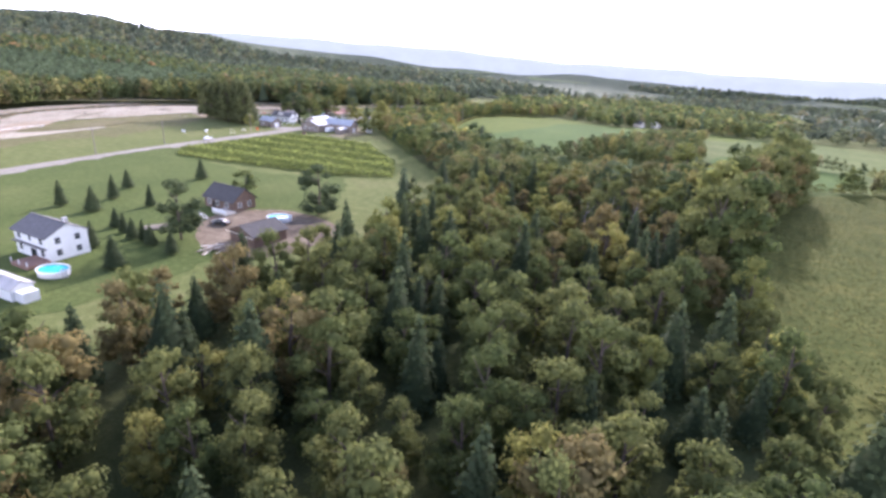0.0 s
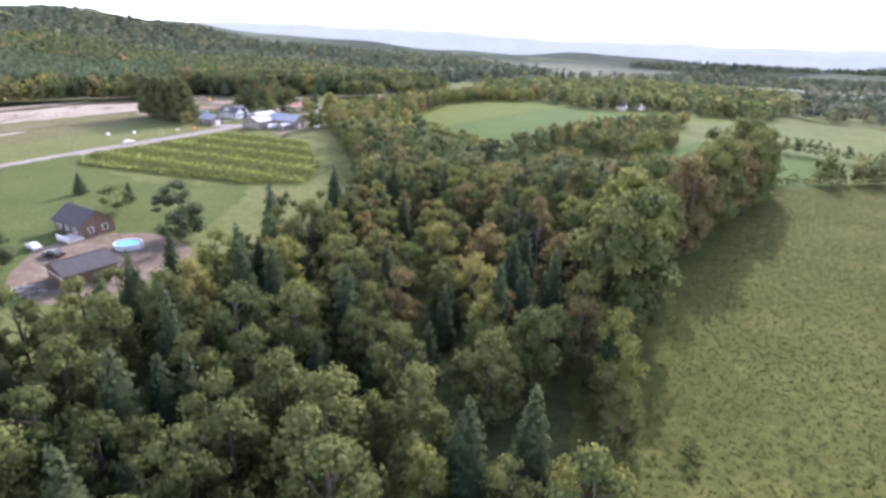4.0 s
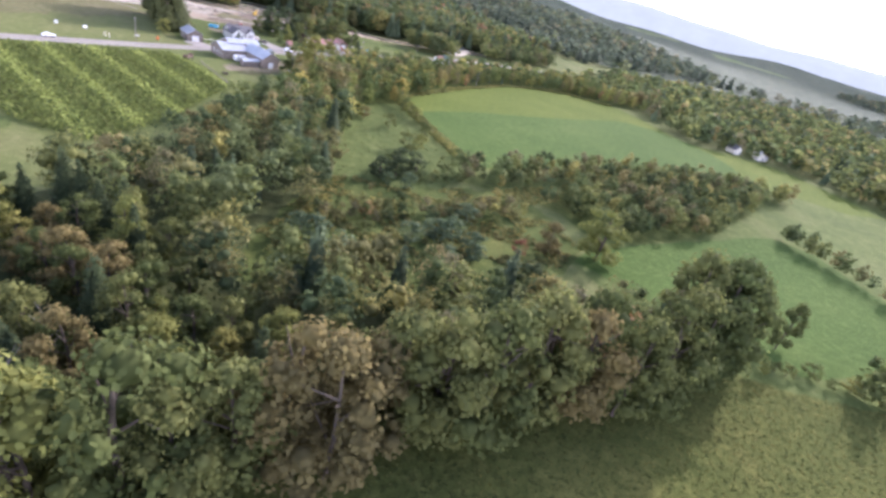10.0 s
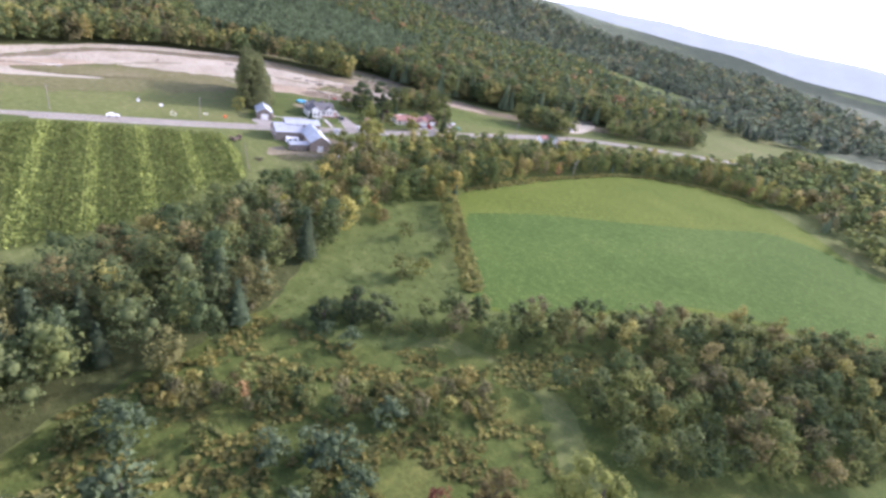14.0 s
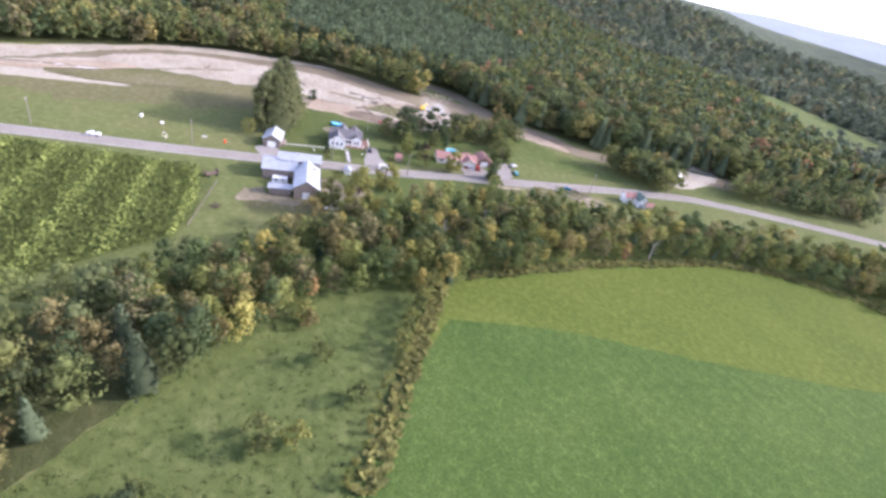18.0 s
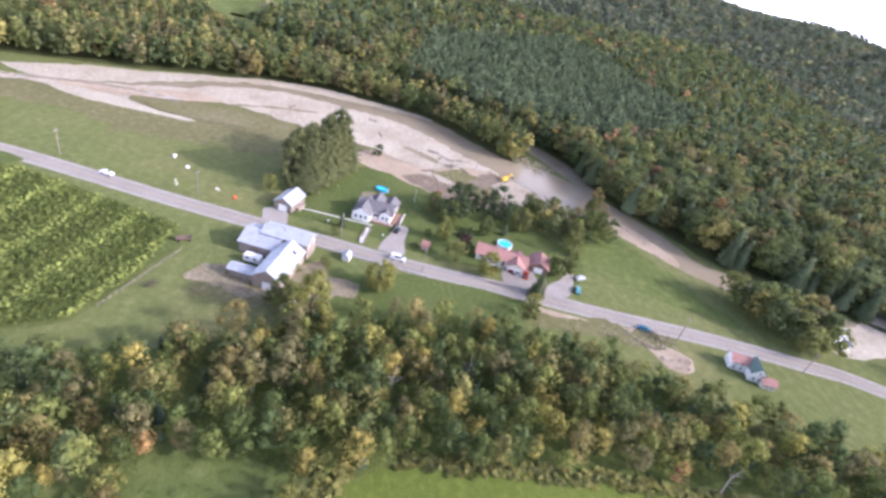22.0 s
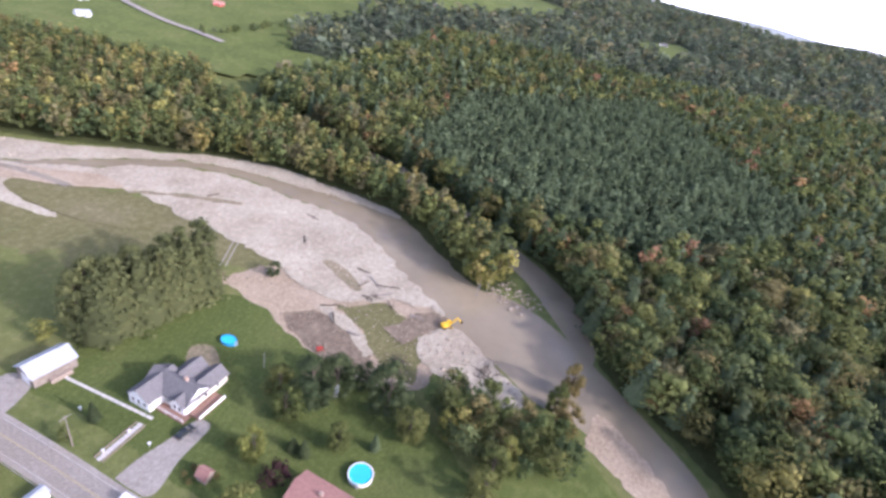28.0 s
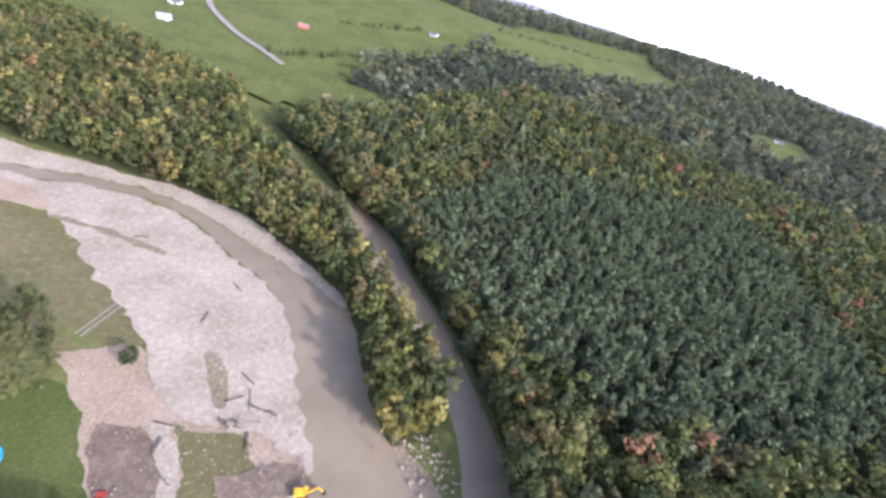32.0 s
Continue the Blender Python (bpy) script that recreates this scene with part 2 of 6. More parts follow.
# Ridge haze is a painted pale glow, not lit tree cover.
M_FAR = haze_backdrop("far_ridge_glow_haze", (0.64, 0.685, 0.665), 0.46)
# Sky haze added as an emitting surface; it also brightens the shade.
M_HAZE = haze_backdrop("glowing_haze_ring", (1.0, 0.985, 0.97), 2.2)

# ---- plan ----


def smooth(a, b, x):
    t = np.clip((x - a) / (b - a), 0.0, 1.0)
    return t * t * (3 - 2 * t)


RIVER_E = [(-190, 280), (-194, 295), (-207, 314), (-223, 338), (-230, 356), (-230, 377), (-222, 403), (-219, 419), (-211, 435), (-197, 450), (-180, 464), (-164, 478), (-155, 484), (-149, 494), (-140, 505), (-130, 514), (-122, 528), (-108, 539), (-95, 546), (-78, 568), (-20, 665)]
RIVER_W = [(-196, 276), (-199, 291), (-210, 306), (-221, 323), (-232, 343), (-237, 367), (-234, 389), (-231, 415), (-229, 432), (-223, 452), (-208, 470), (-190, 486), (-180, 497), (-172, 512), (-160, 524), (-146, 534), (-129, 546), (-112, 556), (-99, 560), (-88, 576), (-36, 672)]
CHAN_A = [(-329, 318), (-311, 372), (-273, 430), (-253, 457), (-230, 482), (-213, 499), (-194, 513), (-170, 524), (-150, 534)]
CHAN_B = [(-345, 325), (-328, 363), (-304, 404), (-288, 440), (-261, 466), (-240, 490), (-219, 508), (-198, 524), (-172, 540)]
ROAD = [(-320, -300), (-215, -40), (-160, 110), (-138, 192), (-121, 262), (-111, 299), (-95, 348), (-80, 400), (-71, 430), (-63, 466), (-55, 497), (-47, 534), (-38, 566), (-29, 590), (6, 645), (60, 715), (150, 800), (420, 1000)]


def height(x, y):
    """The lie of the land, for arrays: a flat valley floor, a slope west of the river, ridges far off."""
    x, y = np.asarray(x, float), np.asarray(y, float)
    r = np.hypot(x, y - 300) + 1e-6
    west = (-x * 0.62 + (y - 300) * 0.78) / r
    z = 52 * smooth(-300, -1000, x) * smooth(-900, 300, y)
    lift = np.clip(0.48 + 0.62 * west, 0.03, 1.0)
    z = z + 120 * lift * smooth(750, 3300, r)
    z = z + smooth(420, 900, r) * (9 * np.sin(x * 0.006 + 1.3) * np.cos(y * 0.0047) + 4 * np.sin(x * 0.017 + y * 0.013))
    return z * (1 - smooth(1750, 2150, r))


def inside(poly, x, y):
    """Which of the points lie in a polygon."""
    hit = np.zeros(np.shape(x), bool)
    for (x0, y0), (x1, y1) in zip(poly, poly[1:] + poly[:1]):
        cross = (y0 > y) != (y1 > y)
        hit ^= cross & (x < (x1 - x0) * (y - y0) / ((y1 - y0) or 1e-9) + x0)
    return hit


def smooth_line(pts, n=6):
    """A Catmull-Rom line through a few points."""
    p = [Vector(q) for q in pts]
    p = [2 * p[0] - p[1]] + p + [2 * p[-1] - p[-2]]
    out = []
    for a, b, c, d in zip(p, p[1:], p[2:], p[3:]):
        for k in range(n):
            t = k / n
            out.append(0.5 * ((2 * b) + (c - a) * t + (2 * a - 5 * b + 4 * c - d) * t * t + (3 * b - a - 3 * c + d) * t ** 3))
    return out + [p[-2]]


def mesh_of(name, verts, faces, material, label="", category="", kind="", group="", smooth_faces=False):
    me = bpy.data.meshes.new(name)
    me.from_pydata([tuple(v) for v in verts], [], [tuple(f) for f in faces])
    me.materials.append(material)
    if smooth_faces:
        me.polygons.foreach_set("use_smooth", [True] * len(me.polygons))
    me.update()
    return tagged(new(name, me), label, category, group, kind)


LAID = []


def zone(name, poly, z, material, label, category, rough=1.5, step=1.5, round_it=True):
    """A patch of ground cover with an uneven edge, lying on the land."""
    LAID.append(name)
    z += 0.001 * len(LAID)  # no two patches lie in one plane
    line = smooth_line(list(poly) + [poly[0]], 5)[:-1] if round_it else [Vector(p) for p in poly]
    pts = []
    for a, b in zip(line, line[1:] + line[:1]):
        n = max(1, int((b - a).length / step))
        for k in range(n):
            p = a.lerp(b, k / n)
            q = Vector((p.x * 0.15, p.y * 0.15, len(name)))
            off = (noise.noise(q) + noise.noise(q * 4) * 0.5 + noise.noise(q * 11) * 0.45) * rough
            d = (b - a).normalized()
            pts.append((p.x - d.y * off, p.y + d.x * off))
    bm = bmesh.new()
    vs = [bm.verts.new((x, y, 0)) for x, y in pts]
    es = [bm.edges.new((a, b)) for a, b in zip(vs, vs[1:] + vs[:1])]
    bmesh.ops.triangle_fill(bm, use_beauty=True, use_dissolve=False, edges=es)
    for f in bm.faces:
        if f.normal.z < 0:
            f.normal_flip()
    for v in bm.verts:
        v.co.z = float(height(v.co.x, v.co.y)) + z
    me = bpy.data.meshes.new(name)
    bm.to_mesh(me)
    bm.free()
    me.materials.append(material)
    return tagged(new(name, me), label, category, kind="structure")


def ribbon(name, pts, width, z, material, label, category, kind="structure", offset=0.0, cut=None):
    """A strip along a line; offset moves it sideways, cut = (on, off) metres makes dashes."""
    line = smooth_line(pts, 8)
    verts, faces, run = [], [], 0.0
    for i, p in enumerate(line):
        d = (line[min(i + 1, len(line) - 1)] - line[max(i - 1, 0)]).normalized()
        s = Vector((-d.y, d.x))
        for k in (-0.5, 0.5):
            q = p + s * (offset + k * width)
            verts.append((q.x, q.y, float(height(q.x, q.y)) + z))
        if i:
            faces.append((2 * i - 2, 2 * i - 1, 2 * i + 1, 2 * i))
    ob = mesh_of(name, verts, [f[::-1] for f in faces], material, label, category, kind)
    return ob


def build_ground():
    near = np.arange(-400, 361, 8.0)
    out = np.array([420, 500, 600, 720, 860, 1020, 1200, 1400, 1650, 1950, 2300, 2700, 3150, 3600, 4000.0])
    xs = np.unique(np.concatenate([-out, near, out, np.arange(-1400, -400, 40.0)]))
    ys = np.unique(np.concatenate([np.arange(-60, 801, 8.0), -60 - (out - 400), 800 + (out - 400)]))
    X, Y = np.meshgrid(xs, ys)
    Z = height(X, Y)
    verts = np.stack([X.ravel(), Y.ravel(), Z.ravel()], 1)
    w = len(xs)
    faces = [(r * w + c, r * w + c + 1, r * w + w + c + 1, r * w + w + c) for r in range(len(ys) - 1) for c in range(w - 1)]
    ob = mesh_of("ground", verts, faces, M_PASTURE, "wide valley floor of green and dry grass with wooded slopes", "ground", "structure", smooth_faces=True)
    ob.data.materials.append(M_HILL)
    far = [int(abs(verts[f[0]][0] + 20) > 420 or verts[f[0]][1] > 840 or verts[f[0]][1] < -100) for f in faces]
    ob.data.polygons.foreach_set("material_index", far)
    return ob


build_ground()


# ---- far ridge, road, river, fields ----


# Far ridge strip; the distance haze on it is painted as glow.
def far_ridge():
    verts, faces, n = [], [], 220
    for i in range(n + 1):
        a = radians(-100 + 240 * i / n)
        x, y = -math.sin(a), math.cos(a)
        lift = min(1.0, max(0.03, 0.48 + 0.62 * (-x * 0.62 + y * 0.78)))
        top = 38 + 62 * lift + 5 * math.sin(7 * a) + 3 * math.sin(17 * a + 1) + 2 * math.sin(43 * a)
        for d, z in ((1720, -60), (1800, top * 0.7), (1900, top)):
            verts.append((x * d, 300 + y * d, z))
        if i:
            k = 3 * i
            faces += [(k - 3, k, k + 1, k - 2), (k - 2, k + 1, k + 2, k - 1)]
    return mesh_of("backdrop", verts, faces, M_FAR, "wooded ridge on the horizon, its pale haze painted as glow", "ridge", "structure", smooth_faces=True)


def hazy_sky():
    """The bright haze above the horizon: a far plain ring, glowing as added fill."""
    verts, faces, n = [], [], 96
    for i in range(n):
        a = 2 * math.pi * i / n
        verts += [(-math.sin(a) * 4350, 300 + math.cos(a) * 4350, -100), (-math.sin(a) * 4350, 300 + math.cos(a) * 4350, 1500)]
    faces = [(2 * i, 2 * ((i + 1) % n), 2 * ((i + 1) % n) + 1, 2 * i + 1) for i in range(n)]
    return mesh_of("backdrop_sky", verts, faces, M_HAZE, "bright white haze above the horizon", "sky", "structure")


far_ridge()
hazy_sky()
road = ribbon("road", ROAD, 6.4, 0.05, M_ASPHALT, "pale worn two-lane asphalt country road", "road")
ribbon("road_shoulder", ROAD, 8.0, 0.025, M_DRIVE, "thin gravel shoulder along the country road", "shoulder")
for off in (-0.12, 0.12):
    ribbon("centre_line", ROAD, 0.12, 0.058, M_LINE, "worn yellow centre line on the asphalt", "road marking", offset=off)
for off in (-2.9, 2.9):
    ribbon("edge_line", ROAD, 0.13, 0.058, M_LINEW, "worn white edge line on the asphalt", "road marking", offset=off)


def water_between(name, a, b, z, label):
    la, lb = smooth_line(a, 6), smooth_line(b, 6)
    n = min(len(la), len(lb))
    verts, faces = [], []
    for i in range(n):
        p, q = la[i], lb[i]
        for k in range(5):
            w = p.lerp(q, -0.10 + 1.20 * k / 4)
            wob = noise.noise(Vector((w.x * 0.2, w.y * 0.2, 3.0))) * (1.2 if k in (0, 4) else 0)
            verts.append((w.x + wob, w.y + wob, z))
        if i:
            o = 5 * i
            faces += [(o - 5 + k, o - 4 + k, o + 1 + k, o + k) for k in range(4)]
    return mesh_of(name, verts, faces, M_WATER, label, "river", "structure", smooth_faces=True)


water_between("water", RIVER_E, RIVER_W, 0.02, "wide brown muddy river after a flood")
water_between("water_channel", CHAN_A, CHAN_B, 0.022, "narrow side channel of the muddy river")

GRAVEL = [(-186, 232), (-190, 262), (-197, 292), (-207, 315), (-222, 339), (-228, 356), (-228, 377), (-220, 403), (-217, 419), (-210, 434), (-197, 449), (-180, 463), (-166, 476), (-160, 481), (-162, 467), (-159, 456), (-155, 447), (-157, 432), (-167, 419), (-173, 405), (-180, 385), (-189, 363), (-196, 341), (-194, 318), (-188, 290), (-180, 240)]
GRAVEL_WEST = [(-200, 240), (-216, 268), (-223, 295), (-232, 315), (-237, 332), (-243, 345), (-248, 363), (-248, 393), (-239, 424), (-229, 450), (-224, 452), (-230, 432), (-232, 415), (-235, 389), (-238, 367), (-233, 343), (-222, 323), (-211, 306), (-200, 291), (-190, 262)]
LOWER_GRAVEL = [(-145, 474), (-154, 485), (-148, 493), (-139, 500), (-130, 509), (-124, 508), (-124, 497), (-130, 483), (-136, 476)]
MUD = [(-152, 404), (-166, 416), (-160, 444), (-161, 458), (-166, 468), (-160, 482), (-146, 478), (-136, 482), (-122, 478), (-122, 462), (-126, 449), (-135, 434), (-142, 424)]
HAY = [(4, 419), (5, 445), (7, 472), (11, 500), (18, 530), (30, 556), (52, 580), (84, 592), (112, 575), (140, 548), (172, 556), (205, 556), (250, 506), (193, 494), (160, 468), (110, 430), (96, 410), (78, 376), (65, 361), (52, 368), (30, 389), (13, 404)]
MEADOW = [(-2, 378), (10, 402), (30, 388), (53, 370), (65, 352), (67, 335), (60, 292), (49, 300), (25, 330), (9, 354)]
CORN = [(-104, 296), (-79, 354), (-55, 351), (-33, 342), (-27, 326), (-14, 300), (-10, 272), (-30, 266), (-98, 280)]
FIELD_NEAR = [(113, 320), (119, 335), (148, 374), (182, 409), (223, 365), (178, 316), (160, 311)]
WEEDS = [(56, 60), (60, 150), (67, 192), (79, 217), (95, 240), (119, 268), (148, 296), (168, 302), (190, 312), (207, 318), (212, 300), (196, 262), (172, 225), (140, 170), (110, 110), (95, 60)]
SHRUBLAND = [(38, 312), (57, 318), (73, 340), (92, 346), (112, 330), (112, 312), (98, 286), (80, 268), (63, 254), (50, 266)]
FOREST_SOUTH = [(-150, 20), (-98, 74), (-53, 109), (-43, 124), (-33, 138), (-25, 156), (-14, 165), (-11, 186), (0, 212), (8, 240), (11, 270), (0, 300), (-9, 325), (8, 340), (20, 346), (26, 330), (47, 298), (49, 268), (62, 252), (80, 268), (100, 284), (120, 290), (148, 300), (122, 272), (98, 242), (82, 218), (72, 192), (62, 150), (52, 60), (40, 20)]
BELT = [(-10, 322), (-25, 362), (-39, 398), (-42, 430), (-40, 458), (-28, 492), (-14, 522), (-4, 545), (4, 570), (16, 590), (36, 618), (80, 622), (100, 612), (84, 597), (50, 584), (27, 558), (15, 532), (9, 500), (5, 472), (4, 445), (2, 424), (8, 408), (4, 374), (18, 350), (8, 338)]
HEDGE_EAST = [(60, 342), (70, 362), (80, 370), (98, 402), (112, 424), (156, 460), (188, 486), (194, 478), (178, 455), (168, 428), (150, 382), (120, 342), (100, 350), (88, 350), (76, 346)]
WOOD_WEST = [(-160, -60), (-188, 60), (-198, 190), (-216, 235), (-227, 292), (-239, 332), (-247, 362), (-247, 394), (-239, 424), (-229, 450), (-206, 470), (-190, 484), (-180, 496), (-194, 505), (-212, 498), (-230, 477), (-252, 450), (-274, 424), (-306, 368), (-326, 312), (-366, 288), (-368, 190), (-352, 60), (-325, -60)]
WOOD_FAR = [(-352, 322), (-330, 368), (-306, 408), (-290, 444), (-262, 470), (-242, 494), (-220, 512), (-198, 528), (-172, 534), (-147, 538), (-133, 549), (-116, 561), (-103, 568), (-94, 580), (-80, 604), (-50, 655), (-20, 800), (-300, 1000), (-620, 900), (-620, 420)]
NEAR_BANK = [(-78, 555), (-64, 556), (-51, 563), (-40, 573), (-43, 588), (-60, 592), (-70, 580)]
LANE_WOOD = [(-32, 612), (-14, 646), (14, 690), (-20, 760), (-62, 690), (-42, 640)]
YARD_WOOD = [(-126, 484), (-121, 504), (-112, 522), (-104, 522), (-100, 506), (-105, 490), (-114, 478)]

zone("gravel_bar", GRAVEL, 0.34, M_GRAVEL, "broad bar of pale flood gravel and cobbles beside the river", "gravel bar", 2.2)
zone("gravel_bank", GRAVEL_WEST, 0.24, M_GRAVEL, "strip of pale gravel below the bank trees", "gravel bank", 1.8)
zone("gravel_spit", LOWER_GRAVEL, 0.3, M_GRAVEL, "spit of pale gravel where the digger works", "gravel bar", 1.5)
zone("mud_flat", MUD, 0.08, M_MUD, "grey-brown flood mud with wheel tracks and debris", "mud flat", 2.0)
zone("silted_grass", [(-180, 212), (-186, 300), (-186, 345), (-184, 372), (-180, 398), (-172, 415), (-162, 410), (-160, 380), (-160, 340), (-158, 300), (-164, 240)], 0.045, M_DRY, "dry silt-covered grass along the gravel", "grass", 4.0)
zone("brown_plot", [(-152, 404), (-164, 414), (-157, 428), (-154, 439), (-147, 437), (-142, 430)], 0.10, M_MUD, "light brown scraped plot of drying silt", "mud flat", 1.6, 1.2, False)
zone("grey_mud", [(-142, 430), (-148, 438), (-141, 452), (-132, 461), (-125, 465), (-124, 455), (-126, 449), (-136, 434)], 0.10, M_MUD_DARK, "dark grey wet mud beside the yard", "mud flat", 1.6, 1.2, False)
zone("pale_silt", [(-150, 437), (-152, 444), (-142, 456), (-134, 463), (-131, 460), (-141, 451), (-148, 440)], 0.11, M_GRAVEL, "pale strip of dry silt", "mud flat", 1.6, 1.2, False)
zone("green_strip", [(-152, 445), (-159, 460), (-149, 475), (-136, 477), (-124, 476), (-127, 466), (-142, 456)], 0.11, M_DRY, "green strip of grass between bands of mud", "grass", 1.6, 1.2, False)
zone("digger_mud", [(-146, 462), (-161, 477), (-157, 484), (-147, 475), (-140, 470)], 0.36, M_MUD_DARK, "dark churned mud beside the digger", "mud flat", 1.6, 1.2, False)
zone("flood_lot", [(-60, 588), (-46, 588), (-44, 606), (-54, 640), (-76, 660), (-74, 640), (-62, 612)], 0.05, M_GRAVEL, "pale gravel lot left by the flood among the trees", "gravel lot", 1.2)
zone("bank_meadow", [(-118, 524), (-100, 503), (-86, 499), (-74, 512), (-60, 540), (-54, 556), (-72, 546), (-88, 541)], 0.04, M_MEADOW, "green meadow between the road and the river", "meadow", 1.0)
zone("grass_tongue", [(-181, 306), (-187, 324), (-187, 346), (-182, 370), (-170, 362), (-169, 336), (-174, 318)], 0.35, M_DRY, "olive grass tongue between arms of gravel", "grass", 1.5)
zone("gravel_finger", [(-186, 262), (-174, 285), (-166, 331), (-169, 333), (-173, 317), (-181, 303), (-190, 298)], 0.12, M_GRAVEL, "narrow finger of gravel along the field", "gravel bar", 1.0)
for poly in ([(-196, 345), (-202, 362), (-206, 384), (-203, 384), (-199, 362), (-194, 346)], [(-178, 436), (-172, 444), (-164, 450), (-162, 447), (-170, 438), (-176, 432)]):
    zone("mud_streak", poly, 0.37, M_DIRT, "brown streak of damp silt across the gravel", "mud flat", 1.4)
ribbon("water_thread", [(-186, 248), (-192, 280), (-193, 300), (-189, 323)], 3.2, 0.40, M_WATER, "narrow thread of brown water in the gravel", "river")
zone("roadside_silt", [(-56, 472), (-52, 486), (-50, 500), (-48, 512), (-44, 512), (-45, 500), (-46, 487), (-51, 474)], 0.05, M_MUD, "flood silt and gravel washed up along the road", "yard", 1.0)
zone("debris_yard", [(-44, 503), (-38, 507), (-31, 509), (-30, 517), (-36, 520), (-41, 514)], 0.05, M_MUD, "muddy yard littered with debris beside the road", "yard", 1.0)
zone("upstream_mud", [(-188, 262), (-196, 300), (-203, 325), (-196, 340), (-189, 322), (-184, 290)], 0.38, M_MUD, "brown wet mud at the head of the gravel bar", "mud flat", 1.5)
for poly in ([(-150, 352), (-160, 372), (-158, 398), (-148, 404), (-146, 380), (-142, 360)], [(-172, 300), (-168, 330), (-158, 345), (-152, 325), (-160, 300)]):
    zone("worn_patch", poly, 0.06, M_DRY, "worn brownish patch in the pasture", "grass", 5.0)
zone("hay_field", HAY, 0.05, M_HAY, "bright green mown hay field", "field", 1.0)
zone("clover_strip", [(20, 405), (34, 437), (55, 470), (76, 505), (98, 544), (128, 551), (160, 530), (170, 482), (109, 434), (96, 414), (77, 377), (65, 363), (52, 370), (31, 391)], 0.055, M_HAY_DEEP, "deeper green half of the hay field, in clover", "field", 0.8)
zone("meadow", MEADOW, 0.05, M_MEADOW, "green rough meadow with a few small trees", "meadow", 1.0)
zone("crop_field", CORN, 0.03, M_CORN_SOIL, "green ground under rows of corn", "field", 0.6)
zone("rough_field", [(112, 318), (180, 300), (300, 430), (320, 520), (190, 545), (174, 505), (150, 440), (120, 345)], 0.02, M_MEADOW, "rough green field beyond the hedgerow", "field", 2.0)
zone("clover_field", FIELD_NEAR, 0.05, M_HAY_DEEP, "bright green clover field", "field", 0.8)
zone("weed_field", WEEDS, 0.05, M_WEEDS, "old field of tall yellow-green goldenrod and weeds", "field", 1.5)
zone("scrub_clearing", SHRUBLAND, 0.06, M_SCRUB, "overgrown clearing of weeds and bushes", "clearing", 2.0)
zone("forest_floor", FOREST_SOUTH, 0.03, M_UNDER, "dark leaf litter under the trees", "forest floor", 1.5)
zone("belt_floor", BELT, 0.035, M_SCRUB, "weedy green ground under the belt of trees", "forest floor", 1.5)
zone("hedge_floor", HEDGE_EAST, 0.035, M_SCRUB, "weedy ground under the hedgerow trees", "forest floor", 1.0)
zone("bank_floor", WOOD_WEST, 0.03, M_UNDER, "dark leaf litter under the river-bank trees", "forest floor", 1.5)
zone("far_wood_floor", WOOD_FAR, 0.03, M_UNDER, "dark leaf litter under the big woods", "forest floor", 1.5)
zone("farm_lawn", [(-92, 402), (-80, 433), (-74, 462), (-70, 490), (-88, 500), (-108, 486), (-124, 470), (-135, 446), (-146, 416), (-140, 402), (-112, 384), (-98, 378)], 0.03, M_LAWN, "mown green lawn round the houses by the road", "lawn", 1.0)
zone("roadside_lawn", [(-62, 404), (-66, 432), (-58, 466), (-48, 456), (-42, 430), (-42, 400), (-50, 396)], 0.03, M_LAWN, "mown green verge below the barn", "lawn", 1.0)
zone("yard_south", [(-130, 205), (-112, 290), (-100, 285), (-60, 262), (-26, 262), (-22, 210), (-36, 172), (-60, 136), (-100, 120), (-130, 150)], 0.03, M_LAWN, "wide mown yard dotted with small conifers", "lawn", 2.0)
zone("barnyard", [(-58, 366), (-47, 366), (-42, 390), (-44, 402), (-50, 394), (-56, 376)], 0.05, M_DRY, "trodden brown-green yard behind the barn", "yard", 1.5)
zone("dirt_lot", [(-53, 472), (-49, 494), (-45, 488), (-46, 470)], 0.06, M_DRY, "worn brown pull-off beside the road", "dirt lot", 1.6)
zone("house_drive", [(-79, 418), (-85, 420), (-91, 423), (-97, 426), (-96, 430), (-86, 428), (-77, 427)], 0.07, M_DRIVE, "pale concrete driveway to the white house", "driveway", 0.2)
zone("garage_apron", [(-86, 378), (-98, 377), (-97, 385), (-84, 385)], 0.07, M_DRIVE, "grey apron before the small garage", "driveway", 0.2)
zone("red_house_drive", [(-66, 462), (-78, 465), (-79, 475), (-64, 475)], 0.07, M_ASPHALT, "dark parking apron before the red-roofed house", "driveway", 0.2)
zone("side_lane", [(-64, 477), (-63, 486), (-77, 493), (-80, 492), (-73, 486), (-69, 480)], 0.06, M_DRIVE, "pale gravel lane to the river", "lane", 0.5)
zone("south_lot", [(-48, 203), (-44, 214), (-30, 218), (-18, 212), (-13, 202), (-18, 190), (-26, 182), (-40, 188)], 0.05, M_MUD_DARK, "grey-brown gravel yard round the brown house", "yard", 1.2)
ribbon("south_drive", [(-134, 222), (-104, 211), (-80, 206), (-58, 198), (-42, 188), (-32, 187)], 4.0, 0.06, M_DRIVE, "pale gravel drive to the brown house", "driveway")
for side in (-0.9, 0.9):
    ribbon("field_track", [(-160, 401), (-171, 399), (-182, 397)], 0.45, 0.06, M_DRIVE, "pale wheel track over the grass to the gravel", "track", offset=side)
zone("silt_strip", [(-148, 477), (-135, 481), (-124, 475), (-116, 492), (-122, 514), (-129, 492), (-135, 482)], 0.12, M_MEADOW, "green strip left between mud and gravel", "grass", 1.0)
